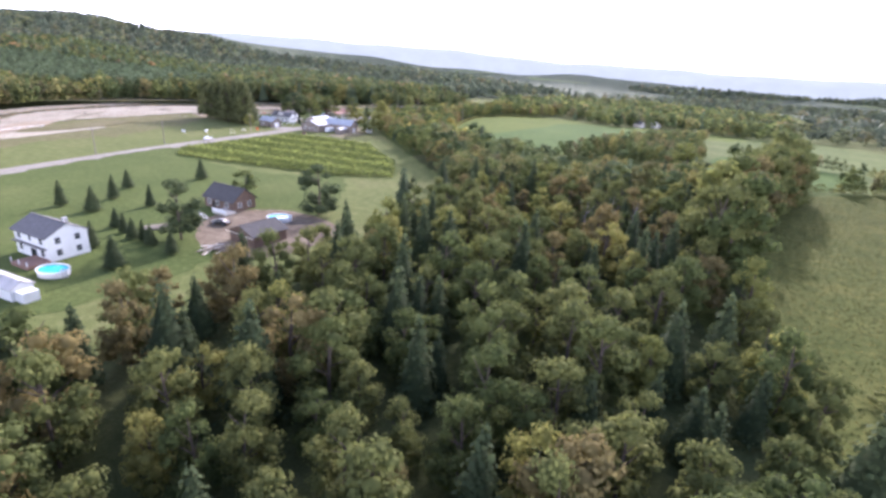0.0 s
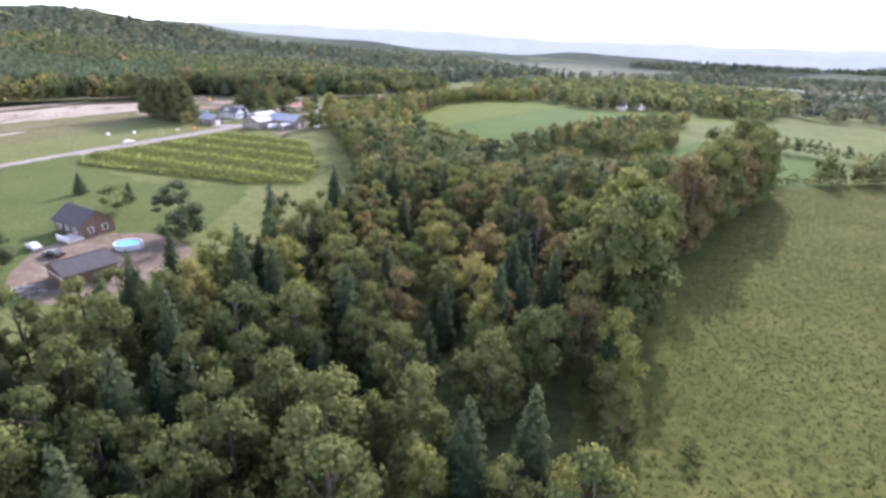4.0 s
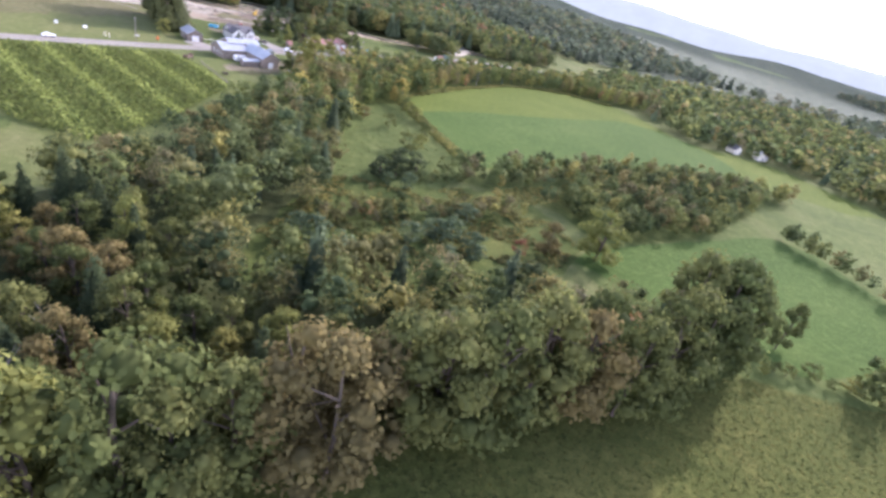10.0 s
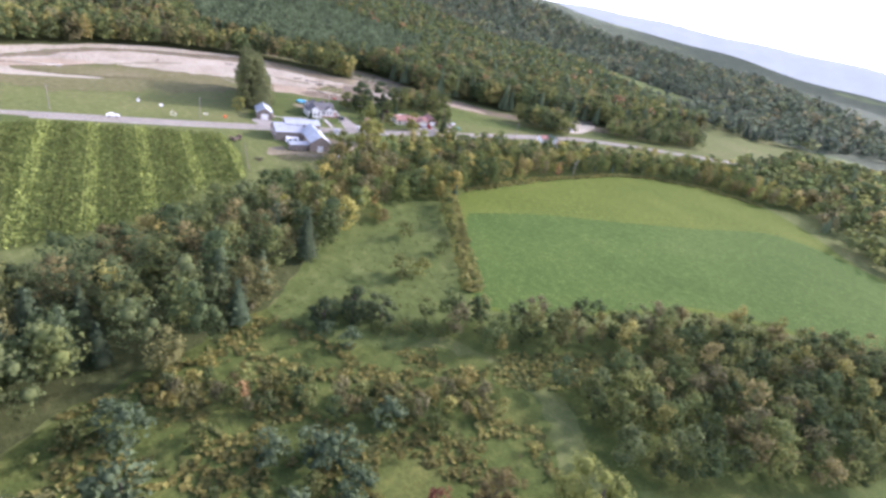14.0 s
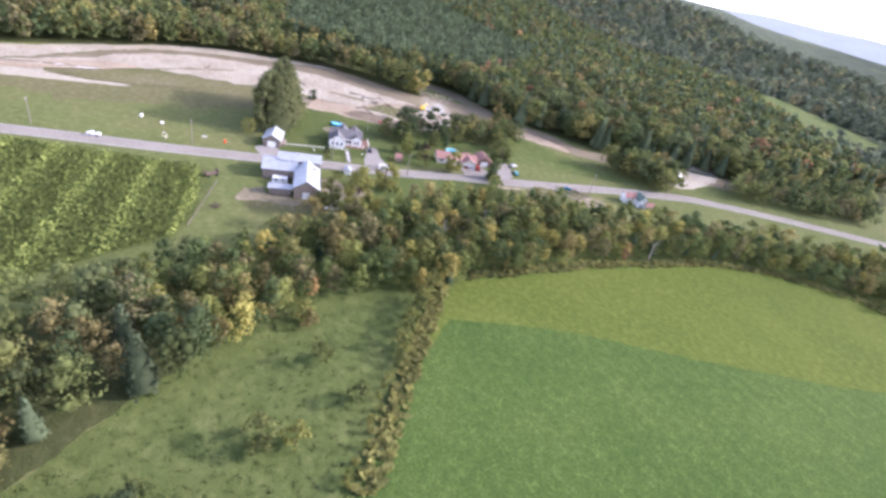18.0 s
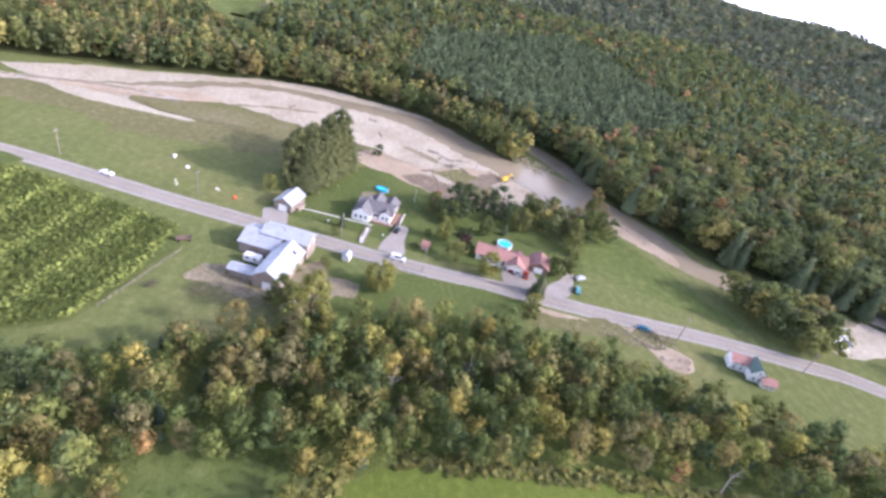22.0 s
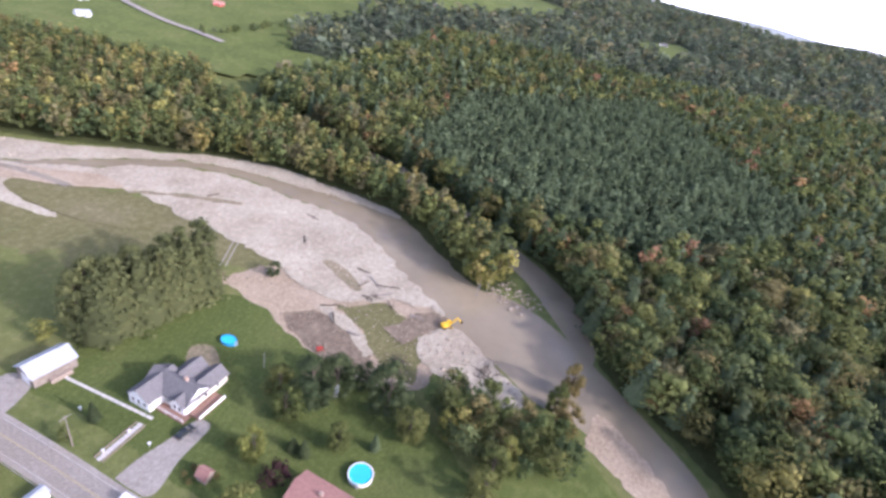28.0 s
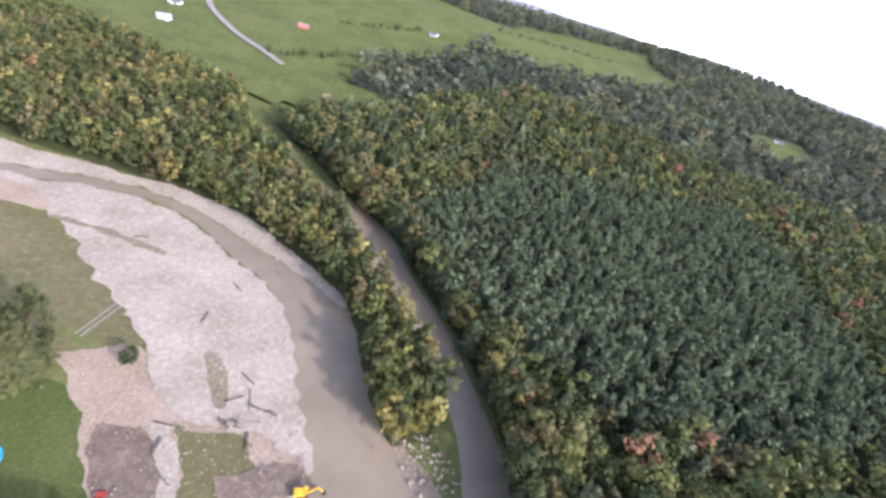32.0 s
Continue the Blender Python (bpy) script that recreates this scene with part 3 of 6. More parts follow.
zone("dry_pasture", [(-160, 289), (-144, 317), (-147, 352), (-166, 375), (-191, 384), (-193, 337), (-179, 295)], 0.05, M_DRY, "dry brownish sweep of silted pasture", "grass", 6.0)
zone("barn_dirt", [(-53, 364), (-62, 366), (-49, 387), (-47, 379)], 0.06, M_DIRT, "bare trodden dirt behind the old barn", "yard", 5.0)
zone("barn_dirt", [(-62, 389), (-67, 399), (-55, 410), (-51, 398)], 0.06, M_DIRT, "worn dirt patch below the old barn", "yard", 5.0)
zone("roadside_silt", [(-52, 472), (-50, 486), (-49, 511), (-41, 515), (-40, 500), (-45, 488)], 0.06, M_DRY, "pale silt and rubble left beside the road", "yard", 4.0)
zone("bank_silt", [(-128, 529), (-113, 528), (-103, 539), (-91, 547), (-100, 550), (-118, 541), (-129, 534)], 0.06, M_MUD, "brown silt on the river bank meadow", "mud flat", 2.5)
zone("pool_pad", [(-113, 414), (-120, 412), (-122, 417), (-116, 422), (-111, 419)], 0.06, M_DIRT, "bare dirt pad beside the small pool", "yard", 0.4)

def draped(name, poly, z, cell, material, label, category):
    """A patch of cover on sloping land, as a grid of cells."""
    p = np.array(poly, float)
    xs, ys = np.arange(p[:, 0].min(), p[:, 0].max() + cell, cell), np.arange(p[:, 1].min(), p[:, 1].max() + cell, cell)
    X, Y = np.meshgrid(xs, ys)
    verts = np.stack([X.ravel(), Y.ravel(), (height(X, Y) + z).ravel()], 1)
    w, faces = len(xs), []
    for r in range(len(ys) - 1):
        ok = inside([tuple(q) for q in poly], xs[:-1] + cell / 2, np.full(w - 1, ys[r] + cell / 2))
        faces += [(r * w + c, r * w + c + 1, r * w + w + c + 1, r * w + w + c) for c in range(w - 1) if ok[c]]
    return mesh_of(name, verts, faces, material, label, category, "structure", smooth_faces=True)


# ---- trees ----
rng = np.random.default_rng(7)


def cards(centres, normals, size, r):
    """Leaf cards: small bent quads, as two triangles each. Returns verts, tris."""
    n = len(centres)
    a = r.normal(size=(n, 3))
    t = np.cross(normals, a)
    t /= np.linalg.norm(t, axis=1, keepdims=True) + 1e-9
    b = np.cross(normals, t)
    s = size * r.uniform(0.6, 1.35, (n, 1))
    bend = normals * s * 0.25
    v = np.stack([centres - t * s, centres - b * s * 0.8 + bend, centres + t * s, centres + b * s * 0.8 + bend], 1).reshape(-1, 3)
    k = np.arange(n)[:, None] * 4
    return v, np.concatenate([k + [[0, 1, 2]], k + [[0, 2, 3]]], 1).reshape(-1, 3)


def blob(centre, radii, r, level=1):
    bm = bmesh.new()
    bmesh.ops.create_icosphere(bm, subdivisions=level, radius=1.0)
    v = np.array([x.co[:] for x in bm.verts])
    f = np.array([[q.index for q in p.verts] for p in bm.faces])
    bm.free()
    v = v * (1 + r.uniform(-0.18, 0.18, (len(v), 1)))
    return v * np.asarray(radii) + np.asarray(centre), f


def join(parts):
    vs, fs, o = [], [], 0
    for v, f in parts:
        vs.append(v)
        fs.append(f + o)
        o += len(v)
    return np.concatenate(vs), np.concatenate(fs)


def broad_crown(seed, n, size, tall=1.0, open_=0.0):
    """A broad crown, 1 high from the ground and about 0.75 wide: clumps of leaf cards with gaps between them."""
    r = np.random.default_rng(seed)
    hero = n > 500
    k = 36 if hero else 24
    u = r.normal(size=(k, 3))
    u /= np.linalg.norm(u, axis=1, keepdims=True)
    rad = r.uniform(0.45, 1.0, (k, 1)) ** 0.6
    wide = 0.30 / tall ** 0.5
    cen = u * rad * np.array([wide, wide, 0.39]) + [0, 0, 0.50]
    if hero:  # low boughs all round, so that the crown reaches down
        g = np.arange(9) * 2 * np.pi / 9 + r.uniform(-0.3, 0.3, 9)
        cen[1:10] = np.stack([np.cos(g) * wide * 0.75, np.sin(g) * wide * 0.75, r.uniform(0.13, 0.26, 9)], 1)
    cen[0] = (r.uniform(-0.04, 0.04), r.uniform(-0.04, 0.04), 0.86)
    cr = r.uniform(0.07, 0.14, k) if hero else r.uniform(0.085, 0.16, k)
    cr[0] = 0.10
    cr[r.uniform(size=k) < open_] *= 0.6
    pick = r.choice(k, n, p=cr ** 2 / (cr ** 2).sum())
    d = r.normal(size=(n, 3))
    d[:, 2] = np.abs(d[:, 2]) * 0.9 - 0.25
    d /= np.linalg.norm(d, axis=1, keepdims=True)
    p = cen[pick] + d * cr[pick][:, None] * r.uniform(0.72, 1.12, (n, 1)) * [1, 1, 0.85]
    nm = d + r.normal(size=(n, 3)) * 0.45 + [0, 0, 0.25]
    nm /= np.linalg.norm(nm, axis=1, keepdims=True)
    parts = [cards(p, nm, size, r)]
    parts += [blob(c, (q * 0.64, q * 0.64, q * 0.54), r, 1 if n > 200 else 0 + 1) for c, q in list(zip(cen, cr))[: (36 if hero else 7 if n > 150 else 5 if n > 50 else 3)]]
    return join(parts)


def conifer_crown(seed, n, size, wide=0.19, base=0.10):
    """A spruce or pine crown, 1 high: whorls of drooping sprays about a cone."""
    r = np.random.default_rng(seed)
    h = base + (1 - base) * (1 - r.uniform(size=n) ** 0.55)
    a = r.uniform(0, 2 * np.pi, n)
    tier = 0.82 + 0.22 * np.sin(h * 46 + 2 * np.sin(a * 2)) + 0.12 * np.sin(a * 5 + seed)
    rad = wide * (1.02 - h) ** 0.8 * tier * r.uniform(0.75, 1.1, n)
    p = np.stack([rad * np.cos(a), rad * np.sin(a), h - rad * 0.25], 1)
    nm = np.stack([np.cos(a) * 0.75, np.sin(a) * 0.75, np.full(n, 0.6)], 1) + r.normal(size=(n, 3)) * 0.3
    nm /= np.linalg.norm(nm, axis=1, keepdims=True)
    parts = [cards(p, nm, size, r)]
    m = 7
    ang = np.arange(m) / m * 2 * np.pi
    v = np.concatenate([np.stack([np.cos(ang) * wide * 0.78, np.sin(ang) * wide * 0.78, np.full(m, base)], 1), [[0, 0, 0.93]]])
    parts.append((v, np.array([[i, (i + 1) % m, m] for i in range(m)])))
    return join(parts)


def trunk_shape(h, r0, limbs, seed):
    """A tapered trunk with limbs, in metres, one mesh."""
    r = random.Random(seed)
    verts, faces = [], []

    def tube(a, b, ra, rb, seg=6):
        a, b = Vector(a), Vector(b)
        d = (b - a).normalized()
        s = d.orthogonal().normalized()
        t = d.cross(s)
        o = len(verts)
        for p, q in ((a, ra), (b, rb)):
            for i in range(seg):
                w = 2 * math.pi * i / seg
                verts.append(p + (s * math.cos(w) + t * math.sin(w)) * q)
        for i in range(seg):
            faces.append((o + i, o + (i + 1) % seg, o + seg + (i + 1) % seg, o + seg + i))

    tube((0, 0, -0.3), (0.04 * h, 0.01 * h, h * 0.45), r0, r0 * 0.7)
    tube((0.04 * h, 0.01 * h, h * 0.45), (0, 0, h * 0.85), r0 * 0.7, r0 * 0.2)
    for i in range(limbs):
        a = 2 * math.pi * i / max(1, limbs) + r.uniform(-0.4, 0.4)
        z = h * r.uniform(0.3, 0.65)
        e = h * r.uniform(0.12, 0.2)
        tube((0.03 * h, 0, z), (math.cos(a) * e, math.sin(a) * e, z + h * r.uniform(0.1, 0.25)), r0 * 0.4, r0 * 0.1, 5)
    return verts, faces


def tri_mesh(name, v, f, material, tint=None):
    """A big triangle mesh straight from arrays; tint: a colour for each vertex."""
    me = bpy.data.meshes.new(name)
    me.vertices.add(len(v))
    me.vertices.foreach_set("co", np.ascontiguousarray(v, np.float32).ravel())
    me.loops.add(len(f) * 3)
    me.loops.foreach_set("vertex_index", np.ascontiguousarray(f, np.int32).ravel())
    me.polygons.add(len(f))
    me.polygons.foreach_set("loop_start", np.arange(0, len(f) * 3, 3, dtype=np.int32))
    if tint is not None:
        at = me.attributes.new("tint", "FLOAT_COLOR", "POINT")
        at.data.foreach_set("color", np.ascontiguousarray(np.concatenate([tint, np.ones((len(v), 1))], 1), np.float32).ravel())
    me.materials.append(material)
    me.update(calc_edges=True)
    return me


GREENS = np.array([(0.095, 0.125, 0.03), (0.135, 0.16, 0.034), (0.175, 0.19, 0.038), (0.115, 0.142, 0.042), (0.078, 0.11, 0.034)])
# HAZY: leaf colours with distance haze painted in, bluer and greyer.
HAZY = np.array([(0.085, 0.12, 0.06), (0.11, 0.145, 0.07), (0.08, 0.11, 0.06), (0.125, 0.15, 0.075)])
OLIVE = np.array([(0.18, 0.172, 0.045), (0.20, 0.168, 0.05), (0.17, 0.155, 0.06)])
GOLD = np.array([(0.25, 0.235, 0.04), (0.29, 0.24, 0.045), (0.30, 0.27, 0.05)])
RUST = np.array([(0.30, 0.18, 0.06), (0.28, 0.15, 0.07)])
PINE = np.array([(0.085, 0.12, 0.055), (0.105, 0.142, 0.062), (0.12, 0.16, 0.075)])
BLUEP = np.array([(0.075, 0.115, 0.07), (0.095, 0.14, 0.085)])
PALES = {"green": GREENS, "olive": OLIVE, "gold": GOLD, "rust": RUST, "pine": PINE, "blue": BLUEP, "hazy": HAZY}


def woodland(name, spots, kinds, label, size_m, shapes, thick=1.0, grey=0.2, light=1.05):
    """Many trees as one mesh. spots: x, y; kinds: {palette: share}; size_m: least and greatest height."""
    names = list(kinds)
    share = np.array([kinds[k] for k in names], float)
    which = rng.choice(len(names), len(spots), p=share / share.sum())
    vs, fs, ts, o = [], [], [], 0
    z = height(spots[:, 0], spots[:, 1])
    for i, (x, y) in enumerate(spots):
        k = names[which[i]]
        pool = shapes["conifer"] if k in ("pine", "blue") and "conifer" in shapes else shapes["broad"]
        v, f = pool[rng.integers(len(pool))]
        h = rng.uniform(*size_m) * (0.55 if k == "blue" else 1.0)
        w = h * rng.uniform(0.85, 1.2) * thick
        a = rng.uniform(0, 6.283)
        c, s = math.cos(a), math.sin(a)
        q = np.stack([(v[:, 0] * c - v[:, 1] * s) * w + x, (v[:, 0] * s + v[:, 1] * c) * w + y, v[:, 2] * h + z[i]], 1)
        pal = PALES[k]
        # grey sets how much cool haze is painted into each tree's colour
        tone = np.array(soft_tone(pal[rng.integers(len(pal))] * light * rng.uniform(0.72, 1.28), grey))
        vs.append(q)
        fs.append(f + o)
        ts.append(np.broadcast_to(tone, (len(v), 3)))
        o += len(v)
    me = tri_mesh(name, np.concatenate(vs), np.concatenate(fs), M_STUFF, np.concatenate(ts))
    return tagged(new(name, me), label, "trees", kind="stuff")


def scatter(poly, gap, keep=None, jitter=0.45):
    """Uneven spots about gap metres apart inside a polygon."""
    p = np.array(poly, float)
    (x0, y0), (x1, y1) = p.min(0), p.max(0)
    X, Y = np.meshgrid(np.arange(x0, x1, gap), np.arange(y0, y1, gap))
    X = X + (np.arange(X.shape[0])[:, None] % 2) * gap * 0.5
    X, Y = X.ravel() + rng.uniform(-jitter, jitter, X.size) * gap, Y.ravel() + rng.uniform(-jitter, jitter, Y.size) * gap
    ok = inside([tuple(q) for q in poly], X, Y)
    if keep is not None:
        ok &= keep(X, Y)
    return np.stack([X[ok], Y[ok]], 1)


MID = {"broad": [broad_crown(s, 230, 0.034, t) for s, t in ((11, 1.4), (12, 2.2), (13, 1.7), (14, 3.0))], "conifer": [conifer_crown(s, 150, 0.04, 0.23) for s in (21, 22)]}
FINE = {"broad": [broad_crown(s, 430, 0.0245, t) for s, t in ((15, 1.3), (16, 2.0), (17, 1.6), (18, 2.6))], "conifer": [conifer_crown(s, 240, 0.031, 0.23) for s in (23, 24)]}
LOW = {"broad": [broad_crown(s, 95, 0.053, t) for s, t in ((31, 1.6), (32, 2.4), (33, 3.0))], "conifer": [conifer_crown(s, 80, 0.055, 0.23) for s in (41, 42)]}
TINY = {"broad": [broad_crown(51, 24, 0.125), broad_crown(52, 24, 0.125, 1.3)], "conifer": [conifer_crown(61, 22, 0.11)]}

NEAR_THINGS = []  # spots of trees that are things of their own, so that the woods keep clear of them


def tree_thing(name, crown, crown_mat, trunk, x, y, h, wide, label, category, group, turn=0.0):
    """One tree: a trunk with limbs and a crown, under one empty at its foot."""
    root = new(name)
    root.matrix_world = pose(x, y, float(height(x, y)), 0, 0, turn) @ Matrix.Diagonal((wide, wide, h, 1))
    t = new("trunk", trunk)
    c = new("crown", crown)
    for o in (t, c):
        o.parent = root
    tagged(root, label, category, group)
    return root


def unit_trunk(name, seed, r0=0.022, limbs=5, material=None):
    v, f = trunk_shape(1.0, r0, limbs, seed)
    me = bpy.data.meshes.new(name)
    me.from_pydata(v, [], f)
    me.materials.append(material or M_BARK)
    return me


TRUNKS = [unit_trunk("trunk", s) for s in (1, 2, 3)]
THIN = unit_trunk("trunk", 5, 0.014, 0)


def crown_mesh(v, f, material):
    return tri_mesh("crown", v, f, material)


HERO = [broad_crown(s, 2000, 0.0168, t, 0.25) for s, t in ((71, 1.0), (72, 1.25), (73, 0.9), (74, 1.5))]
HERO_C = [conifer_crown(s, 700, 0.021, w) for s, w in ((81, 0.19), (82, 0.24))]
BUSH = [broad_crown(s, 300, 0.045, 0.6) for s in (91, 92)]


# ---- the nearest trees, each a thing of its own ----
CROWNS = {(k, i): crown_mesh(*s, m) for k, m in (("green", M_LEAF), ("brown", M_LEAF_BROWN), ("yellow", M_LEAF_YELLOW), ("red", M_RED), ("pine", M_PINE), ("dark", M_NEEDLE)) for i, s in enumerate(HERO)}
CONES = {(k, i): crown_mesh(*s, m) for k, m in (("dark", M_NEEDLE), ("blue", M_BLUE), ("pine", M_PINE)) for i, s in enumerate(HERO_C)}
BUSHES = {(k, i): crown_mesh(*s, m) for k, m in (("green", M_LEAF), ("yellow", M_LEAF_YELLOW), ("brown", M_LEAF_BROWN), ("maroon", M_MAROON), ("blue", M_BLUE), ("red", M_RED)) for i, s in enumerate(BUSH)}
WORDS = {"green": "tall broad-leaved tree with a full green crown", "brown": "tall broad-leaved tree turning brown in early autumn", "yellow": "broad-leaved tree with yellow-green leaves", "red": "small tree with red autumn leaves"}


def broad(x, y, h, tone="green", shape=0, wide=1.0, group="trees of the south wood", words=None):
    NEAR_THINGS.append((x, y, h * 0.26 * wide))
    return tree_thing("tree", CROWNS[(tone, shape % 4)], None, TRUNKS[shape % 3], x, y, h, h * wide, words or WORDS[tone], "tree", group, rng.uniform(0, 360))


def cone(x, y, h, tone="dark", shape=0, wide=1.0, group="conifers in the yard", words="dark green conical conifer on the lawn"):
    NEAR_THINGS.append((x, y, h * 0.16 * wide))
    return tree_thing("conifer", CONES[(tone, shape % 2)], None, THIN, x, y, h, h * wide, words, "conifer", group, rng.uniform(0, 360))


def bush(x, y, h, tone="green", wide=1.3, words="low rounded green bush", group="bushes"):
    NEAR_THINGS.append((x, y, h * 0.4))
    return tree_thing("bush", BUSHES[(tone, int(rng.integers(2)))], None, THIN, x, y, h, h * wide, words, "bush", group, rng.uniform(0, 360))


# the row of tall trees along the weed field
for k in range(26):
    a = k / 25
    p = smooth_line([(74, 184), (85, 208), (99, 226), (111, 242), (126, 258), (141, 276), (154, 294)], 8)
    q = p[int(a * (len(p) - 1))]
    tone = "brown" if k in (8, 9, 10, 17) else ("yellow" if k in (3,) else "green")
    broad(q.x - 3 + rng.uniform(-3, 2), q.y + 3 + rng.uniform(-3, 3), rng.uniform(21, 28), tone, k, rng.uniform(0.8, 1.0))
# the inner trees that the camera passes lowest
SHADY_GAP = [(50, 161), (64, 165), (60, 158), (56, 153), (51, 151), (48, 154)]  # open grass in the shade of the wood
inner = scatter([(-52, 110), (-42, 125), (-32, 139), (-24, 157), (-13, 166), (-9, 190), (3, 216), (10, 240), (30, 258), (60, 245), (94, 246), (83, 216), (74, 190), (64, 150), (55, 70), (-40, 70), (-78, 90)], 6.6, lambda x, y: ~inside(SHADY_GAP, x, y))
for k, (x, y) in enumerate(inner):
    roll = rng.uniform()
    if roll < 0.28:
        cone(x, y, rng.uniform(9, 16), "dark", k, 1.15, "conifers in the south wood", "dark green conifer standing among the broad-leaved trees")
    else:
        tone = "brown" if roll < 0.40 else ("yellow" if roll < 0.48 else "green")
        broad(x, y, rng.uniform(8.5, 15.5), tone, k, rng.uniform(0.75, 1.0))

# ---- the woods ----


def clear(x, y):
    """True where no single tree stands near and no road, building or lane lies."""
    ok = np.ones(np.shape(x), bool)
    for tx, ty, r in NEAR_THINGS:
        ok &= (x - tx) ** 2 + (y - ty) ** 2 > (0.8 * r + 1.5) ** 2
    return ok


inner_poly = [(-52, 110), (-42, 125), (-32, 139), (-24, 157), (-13, 166), (-9, 190), (3, 216), (10, 240), (30, 258), (60, 245), (94, 246), (83, 216), (74, 190), (64, 150), (55, 70), (-40, 70), (-78, 90)]
woodland("south_woodland", scatter(FOREST_SOUTH, 6.2, lambda x, y: clear(x, y) & ~inside(inner_poly, x, y)), {"green": 5, "olive": 3, "pine": 1.0, "gold": 0.4, "rust": 0.1}, "mixed green wood with a few turning trees", (10, 17), FINE)
woodland("belt_woodland", scatter(BELT, 4.2), {"green": 7, "olive": 2.6, "gold": 1.1, "rust": 0.12, "blue": 0.7}, "dense belt of young trees with yellow and rust crowns", (5.5, 13.5), FINE, 0.92, 0.14, 1.2)
woodland("hedgerow_woodland", scatter(HEDGE_EAST, 4.6, lambda x, y: ~inside([(80, 349), (88, 340), (96, 352), (108, 380), (103, 388), (91, 366)], x, y)), {"green": 6, "olive": 1.5, "gold": 0.7}, "hedgerow of green trees between two fields", (6, 11.5), MID)
woodland("bank_woodland", scatter(WOOD_WEST, 5.4), {"green": 6, "olive": 1.8, "gold": 0.9, "rust": 0.06}, "strip of yellow-green poplars and maples on the river bank", (13, 19), LOW, 1.0, 0.2, 1.06)
PLANTATION = [(-255, 480), (-306, 440), (-430, 470), (-520, 640), (-330, 700), (-260, 640), (-225, 560)]
woodland("pine_plantation", scatter(PLANTATION, 5.2, lambda x, y: inside(WOOD_FAR, x, y)), {"pine": 1.0}, "plantation of close dark green pines in rows", (15, 19), {"broad": MID["conifer"], "conifer": [LOW["broad"][1], LOW["broad"][2], LOW["conifer"][0]]}, 0.95, 0.2, 1.15)


def near_wood(x, y):
    return (x + 170) ** 2 + (y - 500) ** 2 < 250 ** 2


MIXED = {"green": 6, "olive": 1.2, "pine": 2.8, "gold": 0.15, "rust": 0.12}


def bank_side(x, y):
    return (x + 120) ** 2 + (y - 585) ** 2 < 95 ** 2


woodland("bankside_woodland", scatter(WOOD_FAR, 6.2, lambda x, y: ~inside(PLANTATION, x, y) & bank_side(x, y)), MIXED, "tall mixed trees on the far river bank", (14, 22), FINE, 1.15)
woodland("big_woodland", scatter(WOOD_FAR, 6.2, lambda x, y: ~inside(PLANTATION, x, y) & near_wood(x, y) & ~bank_side(x, y)), MIXED, "large mixed wood beyond the river", (13, 22), LOW, 1.2)
woodland("back_woodland", scatter(WOOD_FAR, 6.6, lambda x, y: ~inside(PLANTATION, x, y) & ~near_wood(x, y)), MIXED, "back of the large mixed wood", (13, 20), {"broad": [broad_crown(s, 40, 0.085, t) for s, t in ((34, 1.5), (35, 2.2))], "conifer": [conifer_crown(43, 36, 0.085, 0.23)]}, 1.15)
woodland("river_wood", scatter(YARD_WOOD, 5.0), {"green": 4, "olive": 2, "gold": 0.6}, "trees along the near river bank", (7, 13), MID, 1.2)
woodland("near_bank_wood", scatter(NEAR_BANK, 5.0), {"green": 5, "olive": 1.5, "gold": 0.5}, "close trees between the meadow and the river", (9, 16), MID, 1.2)
woodland("lane_wood", scatter(LANE_WOOD, 6.0), {"green": 5, "olive": 1.5}, "trees along the road north of the houses", (9, 14), LOW, 1.2)
SLOPE = [(-430, -300), (-430, 300), (-352, 322), (-620, 420), (-620, 900), (-300, 1000), (-20, 800), (200, 1100), (-200, 1700), (-1000, 1500), (-1700, 900), (-1500, 200), (-1100, -300)]
OPEN = [[(-400, -200), (-360, 60), (-378, 200), (-376, 300), (-410, 338), (-464, 360), (-472, 310), (-530, 285), (-700, 332), (-784, 325), (-1000, 300), (-1000, -200)], [(-756, 340), (-820, 444), (-909, 519), (-1055, 617), (-1350, 541), (-1237, 384), (-1110, 305), (-900, 310)], [(-906, 697), (-926, 777), (-803, 781), (-749, 693)], [(-898, 607), (-925, 682), (-767, 618)], [(-160, 800), (-60, 1000), (-260, 1100), (-320, 980)]]


def wooded(x, y):
    ok = np.ones(np.shape(x), bool)
    for o in OPEN:
        ok &= ~inside(o, x, y)
    return ok


# Slope trees have distance haze in their colour: HAZY tones, more grey.
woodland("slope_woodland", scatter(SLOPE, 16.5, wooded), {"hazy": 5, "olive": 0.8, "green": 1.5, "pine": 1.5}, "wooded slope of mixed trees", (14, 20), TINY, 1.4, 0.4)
for k, o in enumerate(OPEN):
    draped("hill_pasture", o, 2.5 + 0.3 * k, 12.0, M_MEADOW, "green pasture on the far slope", "field")
EAST = [(38, 620), (82, 624), (104, 606), (118, 582), (142, 556), (172, 566), (210, 564), (256, 516), (300, 560), (420, 760), (300, 1000), (60, 800)]
woodland("north_woodland", scatter(EAST, 9.0), {"green": 5, "olive": 1, "pine": 1}, "woods beyond the hay field", (9, 14), TINY, 1.3)
for poly, words in (([(185, 412), (230, 370), (290, 440), (260, 520), (200, 470)], "pale green field beyond the hedgerow"), ([(240, 320), (330, 300), (420, 420), (320, 460)], "pale green far field")):
    zone("far_field", poly, 0.05, M_MEADOW, words, "field", 1.0)
